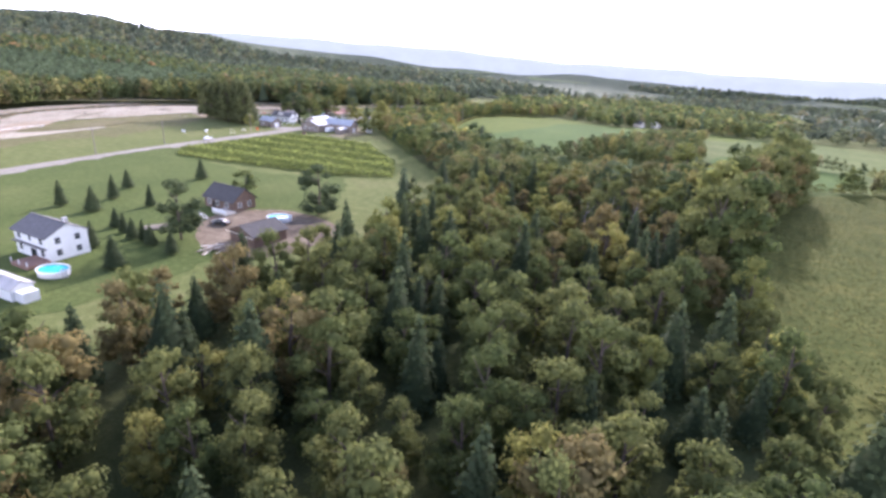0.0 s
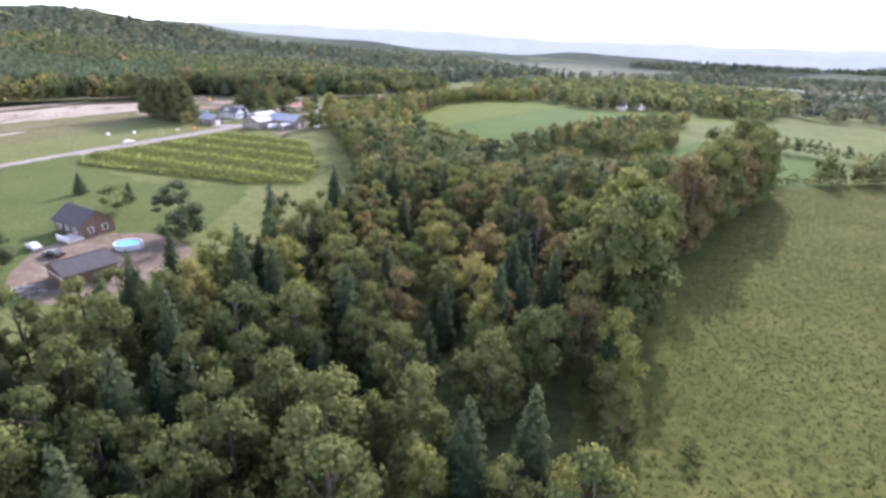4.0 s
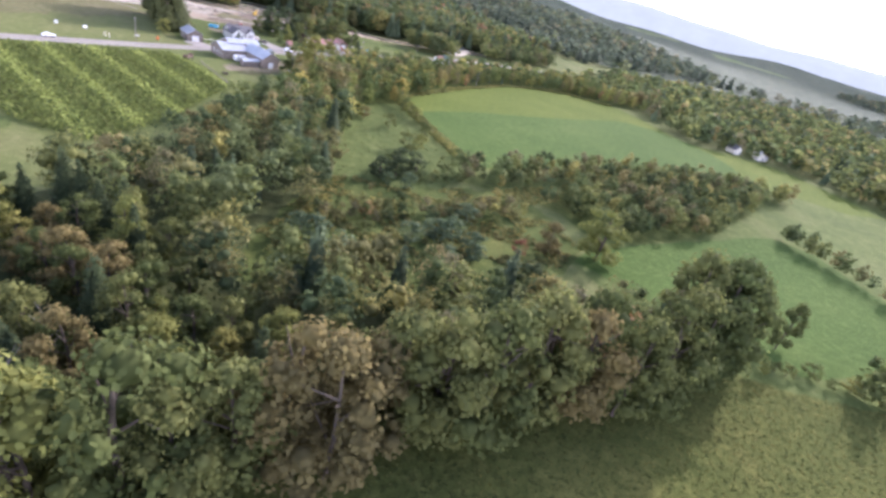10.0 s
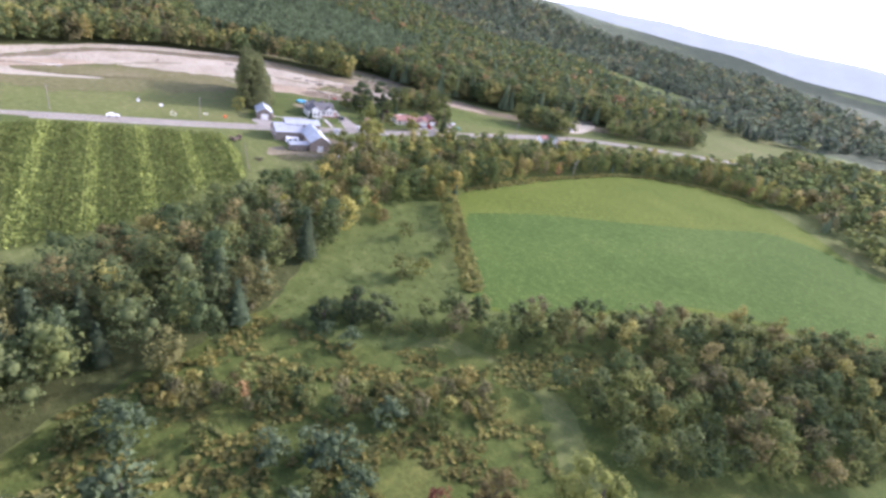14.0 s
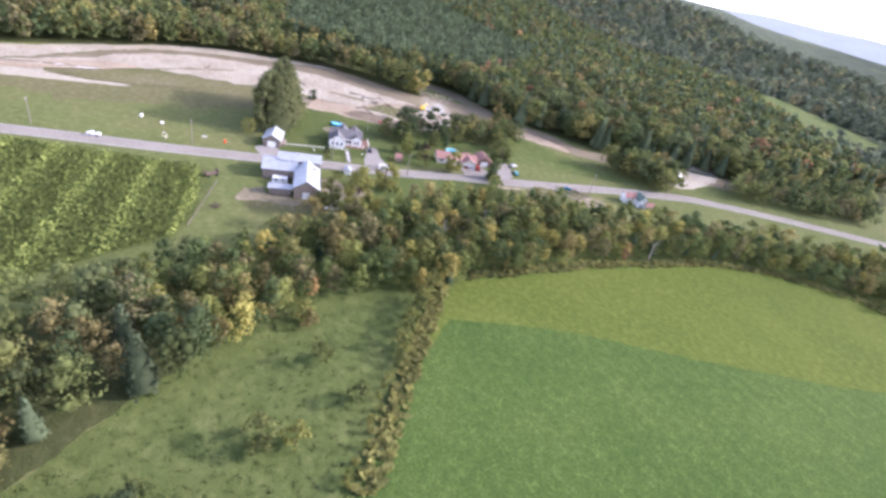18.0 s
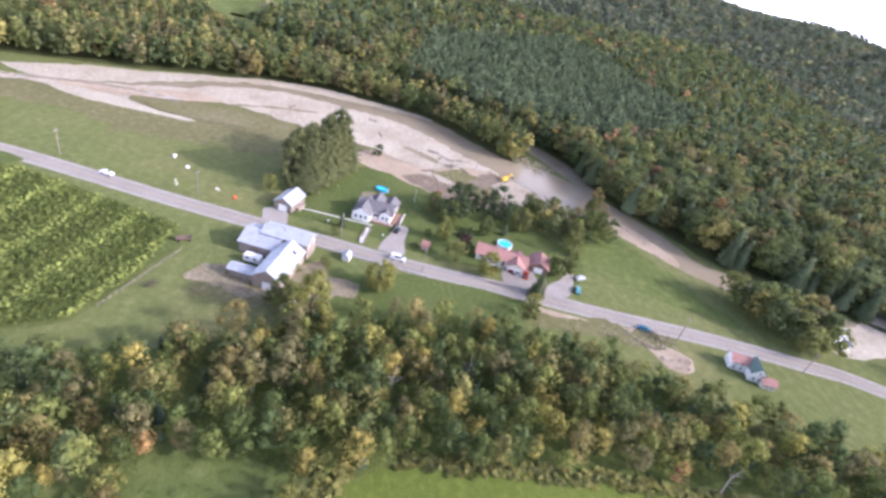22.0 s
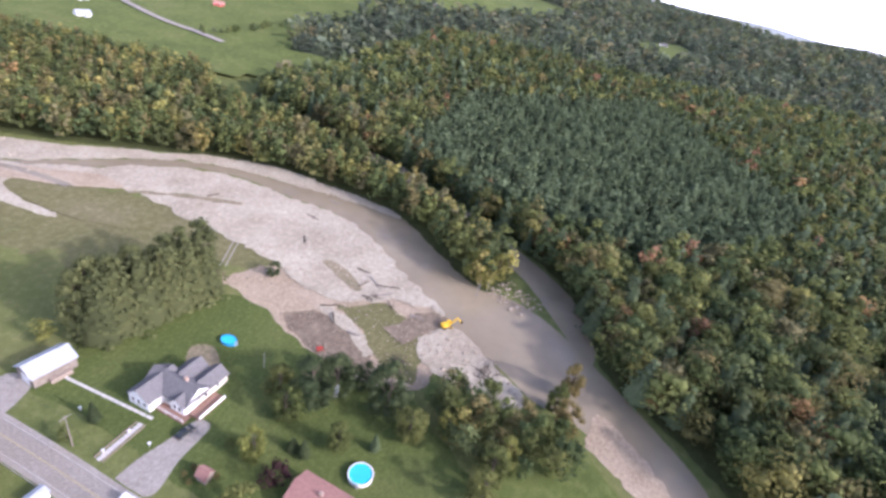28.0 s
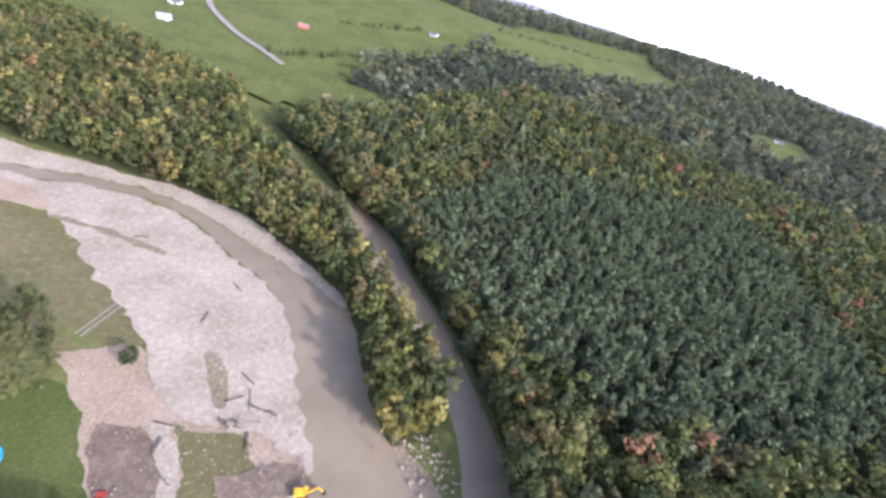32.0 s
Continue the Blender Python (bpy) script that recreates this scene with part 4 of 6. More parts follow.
line = np.array([(p.x, p.y) for p in smooth_line([(178, 414), (190, 402), (204, 388), (222, 368), (250, 338), (290, 300)], 8)])
woodland("fence_row", line + rng.uniform(-2, 2, line.shape), {"green": 4, "olive": 1}, "thin row of trees between fields", (6, 10), LOW)
line = np.array([(p.x, p.y) for p in smooth_line([(100, 60), (142, 168), (175, 224), (200, 262), (216, 300), (212, 322), (180, 312)], 10)])
woodland("fence_row_east", line + rng.uniform(-3, 3, line.shape), {"green": 4, "olive": 1.5}, "row of green trees along the weed field", (8, 13), LOW)

PLAIN = [(300, 560), (420, 760), (300, 1000), (200, 1100), (500, 1700), (1400, 1500), (1300, 500), (700, 300), (420, 420)]


def groves(x, y):
    return np.sin(x * 0.011 + 1.7 * np.sin(y * 0.006)) + np.sin(y * 0.013 + 1.3 * np.sin(x * 0.008)) > -0.15


# Far groves get the same painted haze, by palette and grey share.
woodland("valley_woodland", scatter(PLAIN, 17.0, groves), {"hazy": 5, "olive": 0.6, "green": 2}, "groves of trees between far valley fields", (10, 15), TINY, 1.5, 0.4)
# bushes at the edges of the weed field
for x, y in ((75, 158), (78, 148), (93, 150), (106, 153), (62, 137), (71, 131), (49, 128)):
    bush(x, y, rng.uniform(2.2, 3.6), "green", 1.5, "rounded green bush in the weed field", "bushes of the weed field")
for k in range(17):
    a = k / 16
    bush(152 + 62 * a + rng.uniform(-2, 2), 304 + 17 * a + rng.uniform(-2, 2), rng.uniform(2.0, 4.5), "yellow" if k % 5 == 2 else "green", 1.3, "green bush in the row between two fields", "bushes between the fields")
broad(165, 318, 15, "green", 3, 0.7, "trees between the fields", "slim tall green tree at the field edge")

for pts in ([(-466, 230), (-500, 255), (-556, 272)], [(-640, 190), (-690, 235), (-730, 258)], [(-880, 318), (-940, 380), (-1000, 430), (-1080, 480)], [(-560, 20), (-620, 90), (-700, 130)]):
    line = np.array([(p.x, p.y) for p in smooth_line(pts, 10)])
    woodland("pasture_hedge", line + rng.uniform(-5, 5, line.shape), {"green": 4, "hazy": 2}, "ragged line of trees between hill pastures", (6, 11), LOW)

line = np.array([(p.x, p.y) for p in smooth_line([(-330, 378), (-305, 414), (-288, 450), (-263, 476), (-242, 500), (-220, 519), (-198, 535), (-172, 541), (-148, 546), (-133, 556)], 14)])
woodland("channel_bank_trees", np.concatenate([line + rng.uniform(-3, 3, line.shape), line + [-7, 3] + rng.uniform(-4, 4, line.shape)]), {"gold": 1.2, "olive": 2.2, "green": 3, "rust": 0.35}, "yellowing trees along the side channel", (11, 17), MID)

# undergrowth at the foot of the tall row
foot = smooth_line([(73, 172), (82, 198), (92, 218), (108, 242), (128, 267), (152, 292)], 8)
for k in range(30):
    q = foot[int(k / 29 * (len(foot) - 1))]
    bush(q.x - 3 + rng.uniform(-2, 2), q.y + 3 + rng.uniform(-2, 2), rng.uniform(2.5, 5.5), "brown" if k % 9 == 4 else "green", 1.3, "leafy green bush at the foot of the tall trees", "bushes under the tall trees")
for k, (x, y, h) in enumerate(((146, 301, 27), (139, 294, 28), (151, 304, 23))):
    broad(x, y, h, "green", 3, 0.85, "trees of the south wood", "slim tall green tree at the end of the row")
for x, y, h in ((-184, 495, 13), (-190, 499, 14), (-187, 489, 15), (-195, 492, 15)):
    broad(x, y, h, "yellow", int(h), 0.95, "trees on the island tip", "golden-green tree at the tip of the wooded island")


# ---- single trees and bushes ----
for k in range(15):
    p = Vector((-114, 386)).lerp(Vector((-147, 402)), k / 14)
    x, y, h = p.x + rng.uniform(-2, 2), p.y + (3.0 if k % 2 else -2.5) + rng.uniform(-1, 1), rng.uniform(22, 27)
    if k % 2:
        cone(x, y, h, "pine", k, 1.6, "tall pines behind the garage", "tall dark olive pine in a close row behind the garage")
    else:
        broad(x, y, h, "pine", 3, 0.7, "tall pines behind the garage", "tall dark olive pine in a close row behind the garage")
bush(-111, 377, 8, "yellow", 0.9, "slim yellow-green young tree beside the garage")
broad(-161, 419, 6.5, "dark", 0, 1.15, "yard trees", "round dark green tree alone on the gravel edge")
broad(-57, 418, 12.5, "yellow", 0, 1.15, "yard trees", "round yellow-green tree beside the road")
broad(-38, 399, 20, "yellow", 3, 0.95, "yard trees", "tall yellow-green tree behind the barn")
broad(-44, 391, 13, "green", 1, 1.0, "yard trees", "green tree at the edge of the barnyard")
broad(-71, 457, 10.5, "yellow", 2, 1.15, "yard trees", "round yellow-green tree before the red-roofed house")
bush(-86, 450, 7, "maroon", 1.15, "round dark maroon ornamental tree")
bush(-78, 446, 8, "green", 1.2, "round green tree on the front lawn")
broad(-91, 443, 11, "yellow", 1, 0.9, "yard trees", "slim golden-leaved tree on the lawn")
broad(-110, 450, 17, "dark", 1, 1.15, "yard trees", "tall dark green tree behind the lawn")
broad(-115, 455, 15, "dark", 2, 1.2, "yard trees", "tall dark green tree behind the lawn")
broad(-104, 446, 12, "green", 0, 1.0, "yard trees", "green tree behind the lawn")
broad(-114, 470, 16, "dark", 0, 1.2, "yard trees", "large round dark green tree by the mud flat")
cone(-100, 470, 6, "blue", 0, 1.5, "yard trees", "small blue-green conifer on the lawn")
cone(-95, 451, 5, "dark", 1, 1.6, "yard trees", "small dark conifer on the lawn")
bush(-92, 437, 4, "green", 1.0, "grey-green shrub on the lawn")
cone(-91, 405, 7, "dark", 0, 1.3, "yard trees", "slim dark conifer on the front lawn")
bush(-85, 403, 4.5, "green", 1.0, "pale green young tree on the front lawn")
broad(-109, 487, 9, "yellow", 0, 0.9, "yard trees", "golden-leaved tree near the river")
broad(-99, 499, 13, "green", 2, 1.0, "yard trees", "green tree near the river")
broad(-92, 497, 12, "green", 0, 1.0, "yard trees", "green tree beside the lane")
broad(-77, 487, 14, "green", 2, 1.1, "yard trees", "large green tree beside the lane")
cone(-62, 473, 10, "dark", 1, 1.5, "yard trees", "dark conifer beside the road")
bush(-56, 470, 6, "yellow", 1.1, "yellow-green bush beside the road")
broad(-50, 467, 9, "green", 0, 1.0, "yard trees", "green tree below the road")
broad(-134, 523, 14, "brown", 1, 0.8, "yard trees", "tall brown-leaved tree on the river bank")
broad(-126, 518, 12, "green", 3, 0.9, "yard trees", "green tree on the river bank")
bush(-61, 392, 4, "green", 1.2, "green bush against the barn")
bush(-66, 401, 4, "green", 1.3, "green bush against the barn")
broad(-119, 520, 13, "brown", 0, 0.95, "yard trees", "brown-tinged tree leaning over the river bank")
broad(-112, 512, 12, "green", 3, 1.1, "yard trees", "green tree on the river bank")
broad(-104, 503, 11, "yellow", 1, 1.0, "yard trees", "yellow-green tree near the river")
broad(-111, 441, 11, "green", 2, 1.1, "yard trees", "grey-green tree behind the lawn")
cone(-94, 454, 6, "dark", 0, 1.7, "yard trees", "small dark conifer on the lawn")
broad(-98, 461, 10, "green", 3, 1.0, "yard trees", "young green tree on the back lawn")
broad(-119, 463, 10, "dark", 1, 1.1, "yard trees", "dark green tree at the edge of the mud")
broad(-106, 478, 12, "green", 0, 1.1, "yard trees", "green tree at the foot of the lawn")
bush(-46, 388, 6, "green", 1.2, "round green bush below the barn")
# the south yard
for k, (x, y, h) in enumerate(((-79, 216, 7), (-83, 228, 6), (-86, 206, 7), (-76, 204, 7), (-66, 212, 6), (-70, 246, 7), (-55, 225, 5), (-63, 194, 5), (-59, 191, 5), (-55, 188, 5), (-52, 187, 5), (-49, 185, 5), (-59, 181, 6), (-48, 172, 7), (-42, 181, 6), (-52, 242, 6))):
    cone(x, y, h, "dark", k, 1.5)
broad(-22, 217, 15, "dark", 0, 1.15, "yard trees", "large round dark tree beside the brown house")
broad(-45, 190, 15, "dark", 2, 1.0, "yard trees", "tall dark tree beside the gravel drive")
bush(-49, 232, 8, "green", 1.1, "round tree behind the brown house")
# the meadow
for x, y, h, tone, words in ((60, 320, 5, "blue", "small blue-green pine in the meadow"), (59, 329, 3, "green", "low green bush in the meadow"), (65, 338, 4.5, "green", "low green bush in the meadow"), (68, 342, 4, "green", "low green bush in the meadow"), (39, 371, 5, "green", "small green tree in the meadow"), (13, 368, 4.5, "brown", "small tree with orange-brown autumn leaves"), (10, 367, 5.2, "yellow", "small golden tree at the meadow edge")):
    bush(x, y, h * 1.2, tone, 1.15, words, "meadow trees")
for k in range(22):
    p = Vector((5, 405)).lerp(Vector((57, 362)), k / 21)
    h = rng.uniform(4.5, 7) if k < 11 else rng.uniform(1.8, 3.6)
    bush(p.x + rng.uniform(-0.8, 0.8), p.y + rng.uniform(-0.8, 0.8), h, "green" if k % 3 and k < 12 else "yellow", 0.85, "bushy young tree in the field hedge", "field hedge")
for k, (x, y, h) in enumerate(((56, 332, 9), (52, 327, 10), (50, 320, 8))):
    broad(x, y, h, "dark", k, 1.25, "meadow trees", "round dark green tree in the meadow")
for x, y, h, tone, words in ((48, 330, 6, "green", "round green tree in the open meadow"), (48, 324, 4.5, "blue", "blue-green young pine in the meadow"), (54, 318, 4.5, "blue", "blue-green young pine in the meadow"), (62, 334, 4.5, "green", "low dark bush in the meadow"), (43, 350, 8, "green", "slim green sapling in the meadow"), (45, 356, 6.5, "yellow", "yellow-green sapling in the meadow"), (25, 367, 6.5, "green", "small round tree in the meadow")):
    bush(x, y, h, tone, 1.1, words, "meadow trees")
broad(59, 145, 13, "yellow", 1, 0.9, "trees of the south wood", "yellow-green tree at the edge of the weed field")
# the scrub clearing
for x, y, h in ((70, 272, 6.5), (56, 275, 5), (60, 276, 5.5), (67, 285, 4), (76, 293, 5), (83, 301, 6), (82, 313, 5.5), (87, 290, 4.5), (84, 286, 4), (90, 300, 5), (88, 320, 4), (65, 259, 5), (56, 270, 4), (85, 295, 3), (80, 299, 5.5), (92, 297, 4.5)):
    bush(x, y, h * 1.25, "blue" if h > 4.2 else "green", 1.3, "rounded blue-green pine in the overgrown clearing", "pines in the clearing")
bush(100, 309, 5.5, "red", 0.9, "small tree with bright red leaves")
broad(118, 325, 17, "yellow", 0, 1.15, "meadow trees", "tall golden-green tree at the field corner")
broad(106, 316, 11, "brown", 2, 1.0, "meadow trees", "brown-tinged tree at the field corner")
SCRUB_ROW = [(47, 284), (57, 295), (71, 311), (84, 337), (96, 336), (90, 326), (80, 312), (66, 295), (55, 280)]
woodland("scrub_row", scatter(SCRUB_ROW, 3.6, clear), {"olive": 4, "gold": 2, "green": 3, "rust": 0.4}, "thick row of bushy young trees with olive and golden leaves", (4, 7.5), MID, 1.1)
woodland("scrub_bushes", scatter(SHRUBLAND, 4.0, lambda x, y: clear(x, y) & (np.sin(x * 0.25 + np.sin(y * 0.2)) > 0.0)), {"olive": 2, "gold": 3, "green": 4}, "low bushes and tall weeds in the clearing", (1.0, 2.8), LOW, 1.3)
woodland("wood_edge_bushes", scatter(MEADOW, 7.0, lambda x, y: clear(x, y) & (rng.uniform(size=np.shape(x)) < 0.07)), {"green": 3, "olive": 1}, "scattered low bushes in the meadow", (0.6, 1.6), LOW, 1.8)


def tufts(name, poly, gap, h, tones, label, category, keep=None):
    """Clumps of tall weeds: three upright cards each, as one mesh."""
    s = scatter(poly, gap, keep, 1.0)
    n = len(s)
    c = np.repeat(np.concatenate([s, height(s[:, 0], s[:, 1])[:, None] + h * 0.35], 1), 4, 0)
    c += rng.normal(size=c.shape) * [gap * 0.28, gap * 0.28, h * 0.1]
    nm = rng.normal(size=c.shape) * 0.7 + [0, 0, 2.2]
    nm /= np.linalg.norm(nm, axis=1, keepdims=True)
    v, f = cards(c, nm, h * 0.62, rng)
    t = np.array([soft_tone(x) for x in tones])[rng.integers(len(tones), size=n)] * rng.uniform(0.84, 1.16, (n, 1))
    x, y = s[:, :1], s[:, 1:]
    t = t * (1 + 0.14 * np.sin(x * 0.11 + 2 * np.sin(y * 0.07)) + 0.10 * np.sin(y * 0.31 + 1.5 * np.sin(x * 0.23)))
    return tagged(new(name, tri_mesh(name, v, f, M_STUFF, np.repeat(t, 16, 0))), label, category, kind="stuff")


WEED_TONES = [(0.082, 0.104, 0.022), (0.112, 0.122, 0.025), (0.07, 0.092, 0.022), (0.165, 0.158, 0.034)]
tufts("weed_clumps", WEEDS, 0.8, 0.26, WEED_TONES, "clumps of tall yellow-green weeds", "weeds")
tufts("meadow_tufts", MEADOW, 1.6, 0.35, [(0.085, 0.12, 0.027), (0.115, 0.138, 0.032)], "uneven tufts of meadow grass", "grass")
tufts("hedge_weeds", [(3, 409), (5, 413), (60, 368), (58, 363)], 1.2, 1.4, [(0.24, 0.23, 0.05), (0.20, 0.20, 0.05)], "yellow weeds along the hedge", "weeds")
tufts("clearing_weeds", SHRUBLAND, 1.25, 0.9, [(0.22, 0.20, 0.045), (0.16, 0.17, 0.045), (0.26, 0.23, 0.05)], "yellow goldenrod in the clearing", "weeds", lambda x, y: np.sin(x * 0.3 + 2 * np.sin(y * 0.17)) + np.sin(y * 0.4) > -0.1)
tufts("hedge_clearing_weeds", [(80, 349), (88, 340), (96, 352), (108, 380), (103, 388), (91, 366)], 1.1, 0.9, [(0.22, 0.205, 0.045), (0.17, 0.18, 0.045)], "golden weeds in a gap of the hedgerow", "weeds")
tufts("field_edge_weeds", [(1, 422), (4, 470), (15, 532), (28, 558), (50, 584), (84, 596), (84, 590), (52, 578), (31, 555), (19, 530), (9, 472), (5, 420)], 1.3, 1.2, [(0.24, 0.23, 0.05), (0.17, 0.18, 0.05)], "yellow weeds along the field edge", "weeds")


def corn_rows():
    way = Vector((-0.963, 0.27))
    side = Vector((0.27, 0.963))
    pts, tone = [], []
    for r in range(-60, 140):
        for k in range(-40, 140):
            p = Vector((-20, 270)) + way * (k * 0.95) + side * (r * 0.95)
            pts.append((p.x + rng.uniform(-0.15, 0.15), p.y + rng.uniform(-0.15, 0.15)))
            band = 1.5 if (r // 4) % 4 == 1 else (0.78 if (r // 4) % 4 == 3 else 0.95)
            tone.append(band)
    s, tone = np.array(pts), np.array(tone)
    ok = inside(CORN, s[:, 0], s[:, 1])
    s, tone = s[ok], tone[ok]
    n = len(s)
    c = np.repeat(np.concatenate([s, np.full((n, 1), 1.0)], 1), 2, 0) + rng.normal(size=(2 * n, 3)) * [0.12, 0.12, 0.35]
    nm = rng.normal(size=c.shape) * 0.6 + [0, 0, 1.0]
    nm /= np.linalg.norm(nm, axis=1, keepdims=True)
    v, f = cards(c, nm, 0.55, rng)
    t = np.array([soft_tone((0.175, 0.215, 0.04))]) * tone[:, None] * rng.uniform(0.8, 1.2, (n, 1))
    t[:, 0] *= np.where(tone > 1.1, 1.03, 1.0)
    return tagged(new("corn_rows", tri_mesh("corn_rows", v, f, M_CORN, np.repeat(t, 8, 0))), "rows of green corn with yellower strips", "corn", kind="stuff")


corn_rows()

# ---- stones and drift wood on the gravel ----


def stones(name, poly, n, lo, hi, label):
    p = np.array(poly, float)
    bm = bmesh.new()
    bmesh.ops.create_icosphere(bm, subdivisions=1, radius=1.0)
    bv = np.array([x.co[:] for x in bm.verts])
    bf = np.array([[q.index for q in g.verts] for g in bm.faces])
    bm.free()
    xy = rng.uniform(p.min(0), p.max(0), (n * 6, 2))
    xy = xy[inside([tuple(q) for q in poly], xy[:, 0], xy[:, 1])][:n]
    n = len(xy)
    s = rng.uniform(0, 1, n) ** 3 * (hi - lo) + lo
    v = bv[None] * (1 + rng.uniform(-0.25, 0.25, (n, len(bv), 1))) * s[:, None, None] * rng.uniform(0.6, 1.3, (n, 1, 3)) * [1, 1, 0.6]
    v = v + np.concatenate([xy, np.full((n, 1), 0.36)], 1)[:, None]
    f = bf[None] + (np.arange(n) * len(bv))[:, None, None]
    me = tri_mesh(name, v.reshape(-1, 3), f.reshape(-1, 3), M_STONE)
    return tagged(new(name, me), label, "stones", kind="stuff")


stones("cobbles", GRAVEL, 2600, 0.12, 0.6, "pale cobbles and boulders strewn over the gravel bar")
stones("bank_cobbles", GRAVEL_WEST, 700, 0.12, 0.7, "pale stones on the gravel bank")
stones("spit_cobbles", LOWER_GRAVEL, 500, 0.12, 0.6, "pale stones on the gravel spit")
stones("channel_stones", [(-182, 494), (-192, 506), (-178, 520), (-168, 508)], 260, 0.15, 0.7, "pale stones at the tip of the wooded island")
stones("yard_litter", [(-44, 503), (-38, 507), (-31, 509), (-30, 517), (-36, 520), (-41, 514)], 160, 0.12, 0.45, "pale litter and rubble in the muddy yard")
stones("roadside_litter", [(-49, 492), (-49, 510), (-48, 523), (-40, 517), (-39, 504), (-43, 494)], 260, 0.1, 0.4, "pale rubble and litter strewn beside the road")
stones("mud_stones", MUD, 500, 0.1, 0.4, "stones and clods lying on the mud")


def log_thing(x, y, length, r0, turn, seed, material, words):
    r = random.Random(seed)
    root = new("driftwood_log")
    root.matrix_world = pose(x, y, 0.42 + r0, 0, 90, turn)
    v, f = trunk_shape(length, r0, 0, seed)
    me = bpy.data.meshes.new("stem")
    me.from_pydata(v, [], f)
    me.materials.append(material)
    new("stem", me).parent = root
    for k in range(4):
        v, f = trunk_shape(length * 0.3, r0 * 0.35, 0, seed + k)
        me = bpy.data.meshes.new("branch")
        me.from_pydata(v, [], f)
        me.materials.append(material)
        o = new("branch", me)
        o.parent = root
        o.matrix_local = pose(0, 0, length * r.uniform(0.3, 0.85), r.uniform(-70, 70), r.uniform(-60, 0), r.uniform(0, 360))
    return tagged(root, words, "log", "driftwood on the gravel")


for k, (x, y, n, turn) in enumerate(((-172, 452, 9, 40), (-176, 446, 7, 75), (-168, 455, 10, 100), (-162, 456, 8, 120), (-160, 461, 7, 30), (-165, 449, 6, 150), (-155, 470, 6, 80), (-190, 420, 7, 20), (-208, 415, 8, 70), (-226, 420, 6, 65), (-150, 440, 7, 110), (-147, 445, 6, 20), (-140, 452, 5, 75), (-205, 372, 6, 140))):
    log_thing(x, y, n, 0.28, turn, k, M_BARK if k % 3 else M_SNAG, "bare grey-brown drift log stranded by the flood")


def brush_pile(x, y, size, seed):
    r = random.Random(seed)
    root = new("brush_pile")
    root.matrix_world = pose(x, y, 0.3, 0, 0, r.uniform(0, 180))
    for k in range(14):
        v, f = trunk_shape(size * r.uniform(0.5, 1.0), 0.12, 2, seed + k)
        me = bpy.data.meshes.new("stick")
        me.from_pydata(v, [], f)
        me.materials.append(M_BARK)
        o = new("stick", me)
        o.parent = root
        o.matrix_local = pose(r.uniform(-size, size) * 0.5, r.uniform(-size, size) * 0.3, r.uniform(0, 0.8), r.uniform(60, 110), r.uniform(-20, 20), r.uniform(0, 360))
    return tagged(root, "tangled heap of uprooted brown flood debris", "brush pile", "flood debris")


for k, (x, y, s) in enumerate(((-137, 499, 6), (-134, 496, 5), (-160, 455, 4), (-133, 470, 4), (-128, 470, 4), (-45, 512, 4), (-49, 355, 3))):
    brush_pile(x, y, s, 40 + k)


def snag(x, y, h, seed):
    root = new("dead_tree")
    root.matrix_world = pose(x, y, 0, 0, 0, seed * 50)
    v, f = trunk_shape(h, h * 0.018, 9, seed)
    me = bpy.data.meshes.new("trunk")
    me.from_pydata(v, [], f)
    me.materials.append(M_SNAG)
    new("trunk", me).parent = root
    return tagged(root, "bare bleached dead tree among the green crowns", "dead tree", "dead trees")


for k, (x, y, h) in enumerate(((62, 214, 13), (50, 216, 12), (58, 222, 13), (-14, 420, 13), (-20, 440, 12), (75, 120, 9), (-176, 492, 9), (-180, 496, 8), (10, 500, 12))):
    snag(x, y, h, k + 3)


# ---- buildings ----


def part(name, verts, faces, material, parent, label="", at=None):
    """One mesh under a thing or a part."""
    me = bpy.data.meshes.new(name)
    me.from_pydata([tuple(v) for v in verts], [], [tuple(f) for f in faces])
    me.materials.append(material)
    bm = bmesh.new()
    bm.from_mesh(me)
    bmesh.ops.recalc_face_normals(bm, faces=bm.faces)
    bm.to_mesh(me)
    bm.free()
    o = new(name, me)
    o.parent = parent
    if at is not None:
        o.matrix_local = at
    if label:
        o["label"] = label
    return o


def box_shape(x0, x1, y0, y1, z0, z1, taper=0.0):
    t = taper
    v = [(x0, y0, z0), (x1, y0, z0), (x1, y1, z0), (x0, y1, z0), (x0 + t, y0 + t, z1), (x1 - t, y0 + t, z1), (x1 - t, y1 - t, z1), (x0 + t, y1 - t, z1)]
    return v, [(3, 2, 1, 0), (4, 5, 6, 7), (0, 1, 5, 4), (1, 2, 6, 5), (2, 3, 7, 6), (3, 0, 4, 7)]


def box(name, parent, x0, x1, y0, y1, z0, z1, material, label="", taper=0.0, at=None):
    return part(name, *box_shape(x0, x1, y0, y1, z0, z1, taper), material, parent, label, at)


def many(shapes):
    vs, fs = [], []
    for v, f in shapes:
        o = len(vs)
        vs += list(v)
        fs += [tuple(i + o for i in g) for g in f]
    return vs, fs


def disc_shape(r, z0, z1, n=28, r1=None, cx=0.0, cy=0.0, sy=1.0):
    r1 = r if r1 is None else r1
    v = [(cx + math.cos(2 * math.pi * i / n) * q, cy + math.sin(2 * math.pi * i / n) * q * sy, z) for q, z in ((r, z0), (r1, z1)) for i in range(n)]
    return v, [(i, (i + 1) % n, n + (i + 1) % n, n + i) for i in range(n)] + [tuple(range(n))[::-1], tuple(range(n, 2 * n))]


